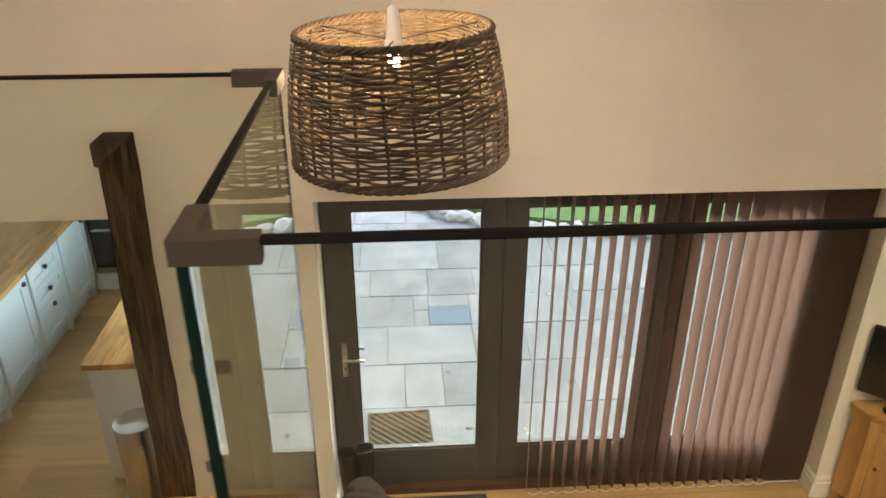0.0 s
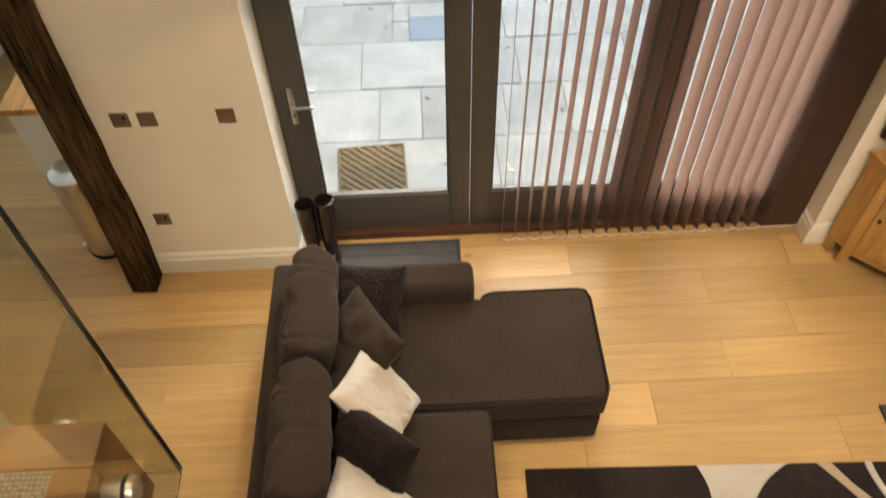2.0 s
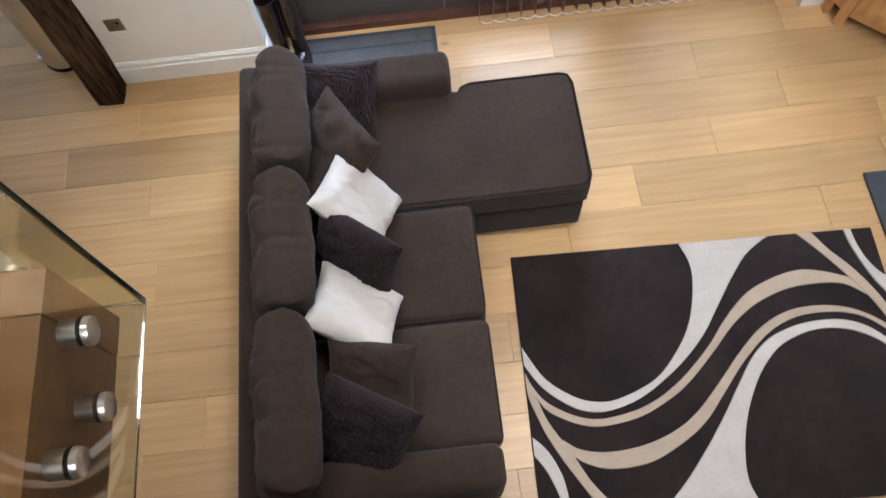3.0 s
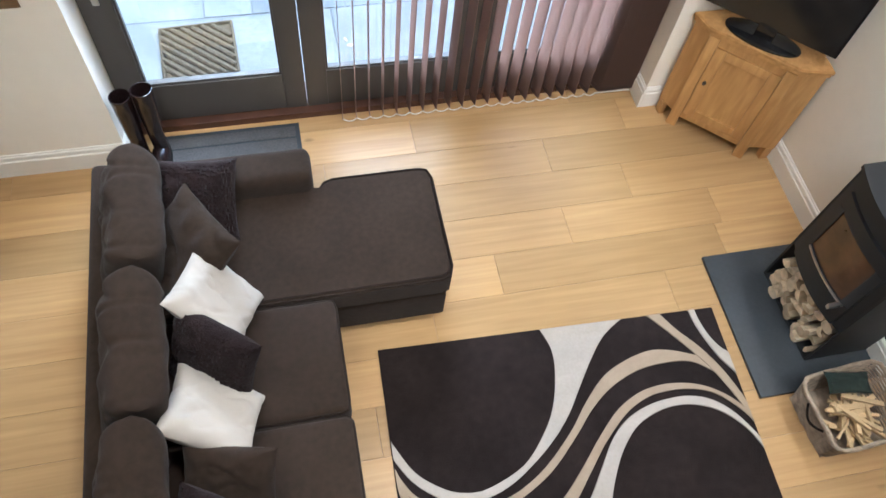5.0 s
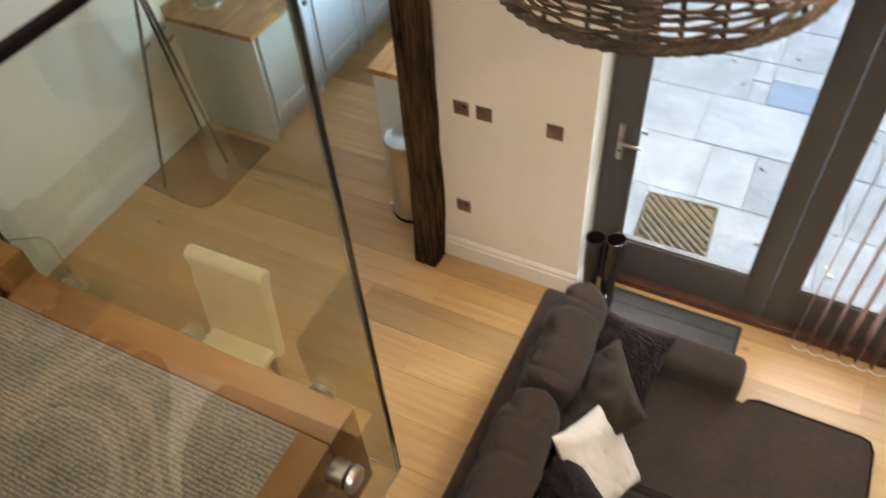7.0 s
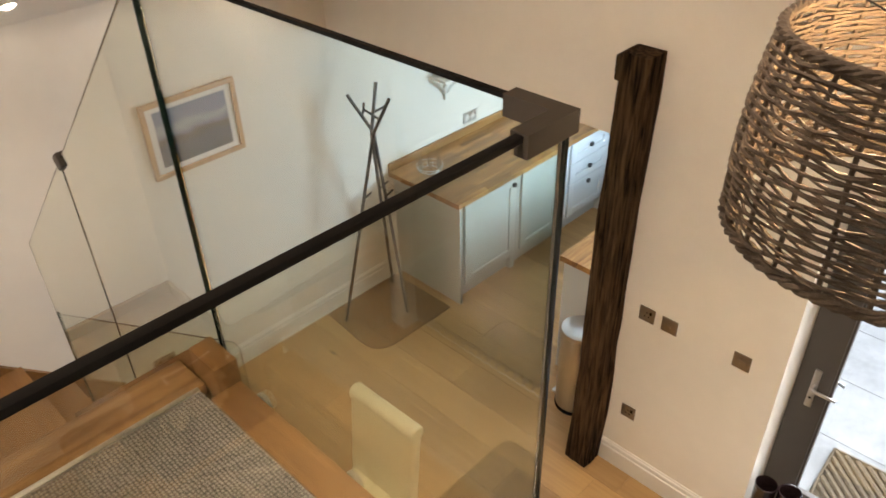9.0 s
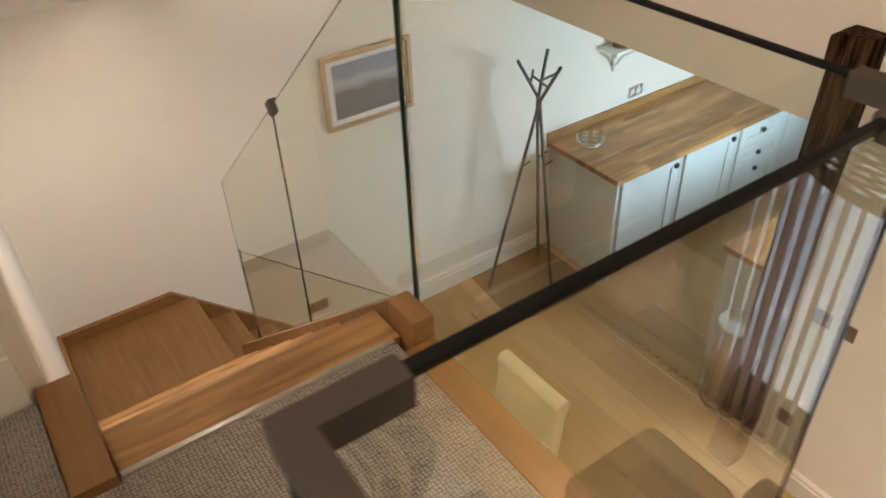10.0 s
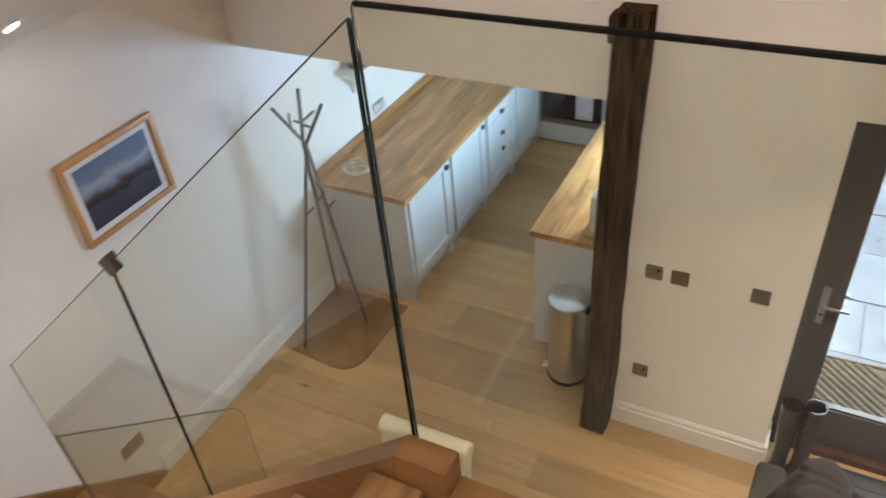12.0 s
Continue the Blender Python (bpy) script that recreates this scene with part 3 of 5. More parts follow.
glass_panel([(1.76, GB), (XE - 0.02, GB), (XE - 0.02, RAILZ), (1.76, RAILZ)], "y", GF)


def stair_top(x):
    return 1.992 + (x + 2.43) * 0.846


def stair_bottom(x):
    return string_z(x) - 0.14


for a, b in ((-1.674, -0.923), (-2.43, -1.686)):
    glass_panel([(a, stair_bottom(a)), (b, stair_bottom(b)), (b, min(stair_top(b), RAILZ)), (a, stair_top(a))], "y", GS, "raked glass panel beside the stairs")
glass_panel([(1.69, 0.66), (2.38, 0.08), (2.44, 0.12), (2.44, 0.97), (2.415, 1.025), (1.69, 1.658)], "x", -2.41, "low raked glass panel at the lower flight")


def capping(p0, p1, w=0.0115, h=0.008):
    d = Vector(p1) - Vector(p0)
    m = Matrix.Translation(p0) @ d.to_track_quat("X", "Z").to_matrix().to_4x4()
    return box(bmesh.new(), 0, d.length, -w / 2, w / 2, -0.004, h - 0.004, bevel=0.002, m=m)


RZ = RAILZ + 0.004
part("rail", capping((GX, GF + 0.05, RZ), (GX, GY - 0.05, RZ)), BLACKRAIL, rail, "slim black rail")
part("rail", capping((GX + 0.05, GF, RZ), (XE - 0.01, GF, RZ)), BLACKRAIL, rail, "slim black rail")
part("rail", capping((-0.917, GY, RZ), (GX - 0.05, GY, RZ), 0.0108, 0.006), BLACKRAIL, rail, "slim black rail")


def corner_bracket(x, y, sx, sy):
    bm = bmesh.new()
    w, h = 0.0115, 0.027
    outline = [(x - sx * w, y - sy * w), (x + sx * 0.075, y - sy * w), (x + sx * 0.075, y + sy * w), (x + sx * w, y + sy * w), (x + sx * w, y + sy * 0.075), (x - sx * w, y + sy * 0.075)]
    prism(bm, outline, h, "z", RAILZ - 0.017)
    part("corner_bracket", bm, BRONZE, rail, "bronze coloured corner bracket")


corner_bracket(GX, GF, 1, 1)
corner_bracket(GX, GY, -1, -1)


def standoff(p, d):
    """A bolt through the glass: barrel, rubber ring and cap, from the board outwards."""
    p, d = Vector(p), Vector(d)
    b = part("standoff", rod(p, p + d * 0.032, 0.025, 24), CHROME, rail, "brushed steel standoff bolt")
    part("washer", rod(p + d * 0.032, p + d * 0.0329, 0.0265, 20), BLACKRAIL, b)
    cap = bmesh.new()
    tube(cap, [p + d * 0.0455, p + d * 0.052, p + d * 0.058, p + d * 0.060], [0.026, 0.026, 0.0245, 0.021], 20)
    part("cap", cap, CHROME, b)


for i, sy in enumerate((1.573, 1.461, 1.357, 1.245)):
    standoff((FX, sy, 2.302 if i % 2 == 0 else 2.222), (1, 0, 0))
for sx in (-0.80, -0.457, -0.13):
    standoff((sx, FY, 2.265), (0, 1, 0))
for sx in (0.4, 0.95, 1.5, 2.05, 2.6, 3.15):
    standoff((sx, FG, 2.245), (0, 1, 0))
cl = boxm(-0.022, 0.022, -0.014, 0.014, -0.024, 0.020, bevel=0.003, m=pose(-1.68, GS, stair_top(-1.68), 0, -40, 0))
part("clamp", cl, BRONZE, rail, "bronze glass clamp")

# ---- old post ----
post = bmesh.new()
N, SEG = 110, 44
rings = []
for i in range(N):
    z = 2.51 * i / (N - 1)
    u = z / 2.51
    cx = -1.114 + 0.045 * u + 0.006 * math.sin(u * 7)
    cy = YN - 0.075 + 0.02 * u
    hw = 0.078 - 0.008 * u - 0.004 * math.sin(u * 6)
    ring = []
    for k in range(SEG):
        a = k * math.tau / SEG
        c, s = math.cos(a), math.sin(a)
        q = 1 / max(abs(c), abs(s)) ** 0.88
        p = Vector((cx + hw * c * q, cy + 0.078 * s * q, z))
        d = noise.noise(Vector((c * 2, s * 2, z * 1.6))) * 0.006 + noise.noise(Vector((c * 6, s * 6, z * 4.0))) * 0.007 + noise.noise(Vector((c * 14, s * 14, z * 1.2))) * 0.006
        d -= 0.035 * max(0.0, noise.noise(Vector((c * 8, s * 8, z * 0.9 + 9))) - 0.2)
        ring.append(post.verts.new(p + Vector((c, s, 0)) * d))
    rings.append(ring)
for r0, r1 in zip(rings, rings[1:]):
    for k in range(SEG):
        post.faces.new((r0[k], r0[(k + 1) % SEG], r1[(k + 1) % SEG], r1[k]))
post.faces.new(rings[0][::-1])
post.faces.new(rings[-1])
box(post, -1.16, -1.11, YN - 0.13, YN - 0.03, 2.38, 2.495, bevel=0.012)
tagged(new("wooden_post", finish("wooden_post", post, BEAM)), "dark weathered old timber post against the wall", "post")

# ---- vertical blinds ----
blind = thing("vertical_blind", (0, 4.035, 0), "brown fabric vertical blinds half drawn across the patio doors", "blind")
part("head_rail", boxm(0.9, OPR - 0.01, -0.022, 0.022, OPT - 0.042, OPT - 0.004, bevel=0.004), WHITE, blind, "white head rail")
vane_mesh = finish("vane", boxm(-0.0007, 0.0007, -0.0445, 0.0445, 0.035, OPT - 0.045), VANE)
weight_mesh = finish("vane_weight", boxm(-0.002, 0.002, -0.043, 0.043, 0.03, 0.062, bevel=0.001), VANE)
xs = [1.005 + 0.0785 * i for i in range(20)] + [2.575 + 0.012 * i for i in range(19)]
for i, vx in enumerate(xs):
    turn = -7 + 32 * min(0.5, vx - 1.0) + 18 * min(max(vx - 1.5, 0), 0.5) + 14 * max(vx - 2.0, 0) + 1.5 * math.sin(i * 1.7)
    v = new("vane", vane_mesh)
    v.parent = blind
    v.matrix_local = pose(vx, 0, 0, 0, 0, turn)
    w = new("vane_weight", weight_mesh)
    w.parent = v
for side in (-0.046, 0.046):
    chain = bmesh.new()
    for a, b in zip(xs, xs[1:]):
        sag = 0.022 if b - a > 0.03 else 0.006
        tube(chain, [(a + (b - a) * t, side, 0.036 - sag * 4 * t * (1 - t)) for t in (0, 0.2, 0.4, 0.6, 0.8, 1)], 0.0034, 4, False)
    part("bead_chain", chain, WHITE, blind, "white bead chain linking the vanes")
part("cord_weight", boxm(2.795, 2.812, -0.03, -0.012, 0.98, 1.06, bevel=0.004), PLASTIC, blind, "cream cord toggle")

# ---- wicker pendant ----
pend = thing("pendant_lamp", (0.236, 2.46, 2.875), "large grey brown woven willow pendant lamp with lit bulb", "pendant lamp")
HT, RB, RT = 0.350, 0.300, 0.261
LEAN = Matrix.Translation((0, 0, HT)) @ pose(0, 0, 0, 0, -2, 0) @ Matrix.Translation((0, 0, -HT))


def shade_r(h):
    u = h / HT
    return RB + (RT - RB) * u + 0.012 * math.sin(u * math.pi)


NST = 26
for k in range(NST):
    stake = bmesh.new()
    a = k * math.tau / NST + 0.02 * math.sin(k * 5.1)
    tube(stake, [((shade_r(h) - 0.002) * math.cos(a + 0.01 * math.sin(h * 20 + k)), (shade_r(h) - 0.002) * math.sin(a + 0.01 * math.sin(h * 20 + k)), h) for h in (0.0, 0.08, 0.16, 0.25, HT)], 0.0048, 5)
    part("stake", stake, WICKER, pend, at=LEAN)

weave = bmesh.new()
h, row = 0.016, 0
while h < HT - 0.012:
    pts, rr = [], []
    n = NST * 4
    ph = random.uniform(0, 6)
    for i in range(n):
        a = i * math.tau / n
        off = 0.0065 * math.cos(a * NST / 2 + math.pi * row)
        wob = 0.007 * noise.noise(Vector((math.cos(a) * 5 + ph, math.sin(a) * 5, row)))
        pts.append(((shade_r(h) + off) * math.cos(a), (shade_r(h) + off) * math.sin(a), h + wob))
    tube(weave, pts, random.uniform(0.0030, 0.0046), 5, closed=True)
    h += random.choice((0.0064, 0.0072, 0.0080, 0.0098))
    row += 1
part("weave", weave, WICKER, pend, "woven willow rods", at=LEAN)
for hz, rad, rr in ((0.004, RB, 0.009), (HT - 0.004, RT, 0.008)):
    rim = bmesh.new()
    for s in range(3):
        pts = []
        for i in range(120):
            a = i * math.tau / 120
            q = a * 22 + s * math.tau / 3
            pts.append(((rad + 0.006 * math.cos(q)) * math.cos(a), (rad + 0.006 * math.cos(q)) * math.sin(a), hz + 0.006 * math.sin(q)))
        tube(rim, pts, rr * 0.72, 6, closed=True)
    part("rim", rim, WICKER, pend, "twisted willow rim", at=LEAN)
spider = bmesh.new()
for k in range(3):
    a = k * math.tau / 3 + 0.4
    tube(spider, [(0.02 * math.cos(a), 0.02 * math.sin(a), HT - 0.03), (RT * math.cos(a), RT * math.sin(a), HT - 0.012)], 0.002, 6)
part("spider", spider, BLACKRAIL, pend, "thin metal spider ring", at=LEAN)
part("lamp_holder", lathe(bmesh.new(), [(0.004, HT + 0.06), (0.014, HT + 0.05), (0.019, HT + 0.03), (0.021, HT - 0.03), (0.026, HT - 0.034), (0.026, HT - 0.045), (0.012, HT - 0.045)], 20), PLASTIC, pend, "white lamp holder")
bulb_ob = part("bulb", lathe(bmesh.new(), [(0.010, HT - 0.046), (0.016, HT - 0.056), (0.017, HT - 0.085), (0.014, HT - 0.100), (0.004, HT - 0.108)], 16), BULB, pend, "lit warm bulb")
bulb_ob.visible_shadow = False
part("flex", rod((0, 0, HT + 0.06), (0, 0, roof_z(0.236) - 2.875), 0.003, 8), PLASTIC, pend, "thin white flex")
part("ceiling_rose", lathe(bmesh.new(), [(0.012, -0.03), (0.045, -0.012), (0.05, 0.03)], 20), PLASTIC, pend, "white ceiling rose", at=pose(0, 0, roof_z(0.236) - 2.875))

# a fitting for every spot, the added unseen fill lamps included
for sx, sy, *_ in SPOTS:
    d = thing("downlight", (sx, sy, roof_z(sx)), "round recessed downlight in the sloping ceiling, lit; most added unseen to brighten the room", "downlight", "ceiling downlights")
    tilt = math.degrees(math.atan(PITCH)) * (-1 if sx < RIDGE else 1)
    m = pose(0, 0, 0, 0, tilt, 0)
    part("bezel", lathe(bmesh.new(), [(0.030, -0.001), (0.045, -0.001), (0.045, -0.007), (0.036, -0.010), (0.030, -0.006)], 24, caps=False), WHITE, d, at=m)
    part("lens", lathe(bmesh.new(), [(0.0295, -0.0015), (0.0295, -0.004)], 24), SPOTGLOW, d, "glowing lens", at=m)

# ---- sofa ----
sofa = thing("corner_sofa", (0, 0, 0), "taupe fabric chaise sofa with piped loose cushions", "sofa")


def padded(bm, x0, x1, y0, y1, z0, z1, r=0.04, puff=0.012, seed=0.0, nx=14, ny=14):
    """A stuffed block: rounded edges, a crowned top and slight unevenness."""
    st = len(bm.verts)
    box(bm, x0, x1, y0, y1, z0, z1)
    bm.verts.ensure_lookup_table()
    vs = bm.verts[st:]
    es = list({e for v in vs for e in v.link_edges})
    bmesh.ops.bevel(bm, geom=es, offset=r, segments=4, affect="EDGES", profile=0.5)
    bm.verts.ensure_lookup_table()
    vs = bm.verts[st:]
    fs = list({f for v in vs for f in v.link_faces})
    big = [f for f in fs if f.calc_area() > 0.01]
    bmesh.ops.subdivide_edges(bm, edges=list({e for f in big for e in f.edges if e.calc_length() > 0.1}), cuts=5, use_grid_fill=True)
    bm.verts.ensure_lookup_table()
    for v in bm.verts[st:]:
        u, w = (v.co.x - x0) / (x1 - x0), (v.co.y - y0) / (y1 - y0)
        bulge = 16 * max(0, u * (1 - u)) * max(0, w * (1 - w))
        n = noise.noise(v.co * 5 + Vector((seed, 0, 0)))
        if v.co.z > (z0 + z1) / 2:
            v.co.z += puff * bulge + 0.006 * n * bulge
        v.co.y += 0.003 * n
    return bm


SX0, SXF = -0.225, 0.80
body = bmesh.new()
box(body, SX0 + 0.02, SXF - 0.04, 1.46, 3.34, 0.05, 0.27, bevel=0.02)
box(body, 0.5, 1.335, 2.665, 3.29, 0.05, 0.27, bevel=0.02)
part("base", body, FABRIC, sofa)
part("back", padded(bmesh.new(), SX0, SX0 + 0.13, 1.42, 3.44, 0.05, 0.58, 0.03, 0.0, 3), FABRIC, sofa)
part("armrest", padded(bmesh.new(), SX0 + 0.12, 0.775, 3.235, 3.43, 0.05, 0.565, 0.045, 0.006, 1), FABRIC, sofa)
part("armrest", padded(bmesh.new(), SX0 + 0.12, 0.79, 1.40, 1.575, 0.05, 0.565, 0.045, 0.006, 2), FABRIC, sofa)
seats = [padded(bmesh.new(), -0.08, 0.80, 2.115, 2.65, 0.275, 0.445, 0.035, 0.02, 5), padded(bmesh.new(), -0.08, 0.805, 1.582, 2.108, 0.275, 0.445, 0.035, 0.02, 6)]
for bm, (y0, y1) in zip(seats, ((2.115, 2.65), (1.582, 2.108))):
    s = part("seat_cushion", bm, FABRIC, sofa)
    for z in (0.43, 0.288):
        c = 0.05
        x0, x1 = -0.08, 0.802
        line = [(x0 + 0.01, y0 + 0.006, z), (x1 - c, y0 + 0.006, z), (x1 - c * 0.3, y0 + c * 0.3, z), (x1 - 0.006, y0 + c, z), (x1 - 0.006, y1 - c, z), (x1 - c * 0.3, y1 - c * 0.3, z), (x1 - c, y1 - 0.006, z), (x0 + 0.01, y1 - 0.006, z)]
        part("piping", tube(bmesh.new(), line, 0.006, 6), PIPING, s)
ch = bmesh.new()
out = [(-0.08, 2.66), (1.30, 2.66), (1.346, 2.68), (1.364, 2.73), (1.364, 3.24), (1.346, 3.288), (1.30, 3.306), (0.87, 3.306), (0.825, 3.285), (0.80, 3.25), (0.785, 3.232), (-0.08, 3.232)]
prism(ch, out, 0.165, "z", 0.28)
bmesh.ops.bevel(ch, geom=[e for e in ch.edges if abs(e.verts[0].co.z - e.verts[1].co.z) < 1e-4], offset=0.022, segments=3, affect="EDGES")
cs = part("chaise_cushion", ch, FABRIC, sofa, "long chaise cushion with piped edge")
part("piping", tube(bmesh.new(), [(x - (0.006 if x > 1.3 else 0), y - (0.006 if y > 3.29 else -0.006 if y < 2.67 else 0), 0.432) for x, y in out[:-2]], 0.006, 6), PIPING, cs)
part("piping", tube(bmesh.new(), [(x - (0.006 if x > 1.3 else 0), y - (0.006 if y > 3.29 else -0.006 if y < 2.67 else 0), 0.292) for x, y in out[:-2]], 0.006, 6), PIPING, cs)
for p in ((-0.15, 1.48), (0.72, 1.48), (1.28, 2.72), (1.28, 3.24), (-0.15, 3.36)):
    part("foot", lathe(bmesh.new(), [(0.02, 0.0), (0.026, 0.05)], 12, (*p, 0)), DARKWOOD, sofa)


def cushion(w, h, t, seed=0, wrinkle=0.012, n=22, pinch=0.10, fluff=0.0, power=4, full=0.55, creases=0.0):
    """A stuffed square cushion lying in x and y, thick in z, with drawn-in sides and pointed corners."""
    bm = bmesh.new()
    top, bot = {}, {}
    for i in range(n + 1):
        for j in range(n + 1):
            u, v = 2 * i / n - 1, 2 * j / n - 1
            x = w / 2 * u * (1 - pinch * (1 - v * v) * abs(u) ** 3)
            y = h / 2 * v * (1 - pinch * (1 - u * u) * abs(v) ** 3)
            f = max(0.0, (1 - u ** power) * (1 - v ** power)) ** full
            q = Vector((u * 2.2 + seed, v * 2.2, seed * 1.7))
            cr = sum(math.exp(-((v - v0 - 0.13 * math.sin(seed * 5 + v0 * 7) - 0.22 * math.sin(3 * u + v0 * 9 + seed)) / 0.05) ** 2) for v0 in (-0.62, -0.38, -0.1, 0.12, 0.3, 0.62)) * creases * (0.55 + 0.45 * math.sin(5 * u + 4 * v + seed))
            x -= 0.5 * cr * u * abs(u)
            cr *= f ** 0.5
            wr = -cr + wrinkle * (noise.noise(q * 1.5) + 0.6 * math.sin(7 * v + 3 * noise.noise(q)) * abs(u)) * f ** 0.5
            fl = fluff * noise.noise(Vector((u * 22 + seed, v * 22, 1))) * f ** 0.3
            edge = i in (0, n) or j in (0, n)
            top[i, j] = bm.verts.new((x, y, t / 2 * f + wr + fl))
            bot[i, j] = top[i, j] if edge else bm.verts.new((x, y, -t / 2 * f + wr * 0.4))
    for i in range(n):
        for j in range(n):
            bm.faces.new((top[i, j], top[i + 1, j], top[i + 1, j + 1], top[i, j + 1]))
            bm.faces.new((bot[i, j], bot[i, j + 1], bot[i + 1, j + 1], bot[i + 1, j]))
    return bm


for y, hh, sd in ((3.0, 0.57, 1), (2.395, 0.59, 2), (1.76, 0.66, 3)):
    part("back_cushion", cushion(0.47, hh, 0.235, sd, 0.016, 64, 0.0, power=8, full=0.42, creases=0.012), FABRIC, sofa, "loose plump back cushion", at=pose(-0.015, y, 0.665, 0, -74, 2))


def scatter(label, mat, size, t, loc, turn, seed, fluff=0.0):
    """A loose cushion lying against its neighbours."""
    ob = tagged(new("scatter_cushion", finish("scatter_cushion", cushion(size, size, t, seed, 0.012, 48 if fluff else 40, 0.08, fluff=fluff, creases=0.0 if fluff else 0.007), mat)), label, "cushion", "cushions on the sofa")
    ob.matrix_world = pose(*loc, *turn)
    return ob


scatter("dark brown fluffy cushion against the sofa arm", FUR, 0.39, 0.13, (0.24, 3.13, 0.625), (40, 14, 4), 1, 0.014)
scatter("taupe plain cushion turned on its corner", FABRIC, 0.455, 0.13, (0.195, 2.865, 0.63), (39.6, -8.9, -59.6), 2)
scatter("ivory cotton cushion turned on its corner", IVORY, 0.385, 0.12, (0.31, 2.61, 0.655), (-25.9, 40, -37.8), 3)
scatter("dark brown fluffy cushion between two ivory ones", FUR, 0.40, 0.13, (0.28, 2.37, 0.61), (64, 0, -38), 4, 0.014)
scatter("ivory cotton cushion lying on the sofa seat", IVORY, 0.38, 0.12, (0.267, 2.145, 0.615), (-30, 24, -24.4), 5)
scatter("taupe plain cushion leaning on the sofa back", FABRIC, 0.37, 0.12, (0.31, 1.85, 0.585), (40, -8, -16), 6)
scatter("dark brown fluffy cushion in the sofa corner", FUR, 0.40, 0.13, (0.263, 1.66, 0.60), (48, 4, -30), 7, 0.014)

# ---- rug ----
rug = thing("rug", (0.936, 1.290, 0.0), "dark brown rug with sweeping cream and beige curves", "rug", rz=-1.8)
RW, RH = 1.785, 1.248
rb = bmesh.new()
box(rb, 0, RW, 0, RH, 0.0005, 0.014, bevel=0.004)
part("rug_body", rb, RUGDARK, rug)


BANDS = []


def band(a, b, mat, label):
    """A raised stripe of pile between two flowing lines."""
    la, lb = smooth_line(a), smooth_line(b)
    n = 60

    def even(line):
        ds = [0]
        for p, q in zip(line, line[1:]):
            ds.append(ds[-1] + (q - p).length)
        out, j = [], 0
        for i in range(n + 1):
            d = ds[-1] * i / n
            while j < len(ds) - 2 and ds[j + 1] < d:
                j += 1
            f = (d - ds[j]) / max(1e-6, ds[j + 1] - ds[j])
            p = line[j].lerp(line[j + 1], f)
            out.append((min(max(p.x, 0.003), RW - 0.003), min(max(p.y, 0.003), RH - 0.003)))
        return out
    pa, pb = even(la), even(lb)
    BANDS.append(label)
    zt = 0.0175 + 0.0005 * len(BANDS)
    bm = bmesh.new()
    rows = []
    for (x0, y0), (x1, y1) in zip(pa, pb):
        rows.append([bm.verts.new(c) for c in ((x0, y0, 0.013), (x0 * 0.96 + x1 * 0.04, y0 * 0.96 + y1 * 0.04, zt), (x1 * 0.96 + x0 * 0.04, y1 * 0.96 + y0 * 0.04, zt), (x1, y1, 0.013))])
    for r0, r1 in zip(rows, rows[1:]):
        for k in range(3):
            bm.faces.new((r0[k], r0[k + 1], r1[k + 1], r1[k]))
    part("stripe", bm, mat, rug, label)


band([(0.83, 1.25), (0.866, 1.13), (0.854, 1.0), (0.804, 0.84), (0.724, 0.71), (0.60, 0.583), (0.42, 0.507), (0.31, 0.502), (0.21, 0.537), (0.092, 0.63), (0, 0.79)],
     [(1.28, 1.25), (1.157, 1.166), (1.063, 1.056), (0.966, 0.92), (0.867, 0.78), (0.738, 0.65), (0.556, 0.52), (0.41, 0.463), (0.30, 0.453), (0.20, 0.486), (0.082, 0.578), (0, 0.70)], RUGCREAM, "broad cream stripe")
band([(1.606, 1.0), (1.485, 1.042), (1.374, 1.057), (1.233, 1.023), (1.10, 0.958), (0.977, 0.843), (0.863, 0.708), (0.70, 0.56), (0.545, 0.469), (0.40, 0.43), (0.294, 0.424), (0.193, 0.453), (0.074, 0.531), (0, 0.655)],
     [(1.672, 0.90), (1.564, 0.969), (1.407, 0.978), (1.271, 0.957), (1.125, 0.895), (1.0, 0.802), (0.883, 0.68), (0.72, 0.53), (0.535, 0.428), (0.394, 0.394), (0.287, 0.389), (0.186, 0.418), (0.09, 0.474), (0.043, 0.541)], RUGBEIGE, "beige stripe")
band([(1.41, 1.25), (1.47, 1.18), (1.533, 1.10), (1.606, 1.0), (1.68, 0.883), (1.752, 0.72), (1.785, 0.62)], [(1.487, 1.25), (1.55, 1.15), (1.624, 1.062), (1.673, 0.99), (1.726, 0.892), (1.775, 0.758), (1.785, 0.70)], RUGBEIGE, "beige stripe")
band([(1.761, 0.705), (1.687, 0.778), (1.592, 0.835), (1.487, 0.865), (1.375, 0.871), (1.253, 0.848), (1.12, 0.778), (0.987, 0.654), (0.882, 0.54), (0.762, 0.422), (0.65, 0.347), (0.504, 0.294), (0.342, 0.275), (0.215, 0.294), (0.134, 0.347)],
     [(1.785, 0.624), (1.721, 0.712), (1.634, 0.789), (1.532, 0.826), (1.406, 0.834), (1.286, 0.816), (1.164, 0.756), (1.024, 0.635), (0.912, 0.508), (0.789, 0.37), (0.66, 0.281), (0.512, 0.213), (0.339, 0.199), (0.228, 0.231), (0.161, 0.284)], RUGBEIGE, "beige stripe")
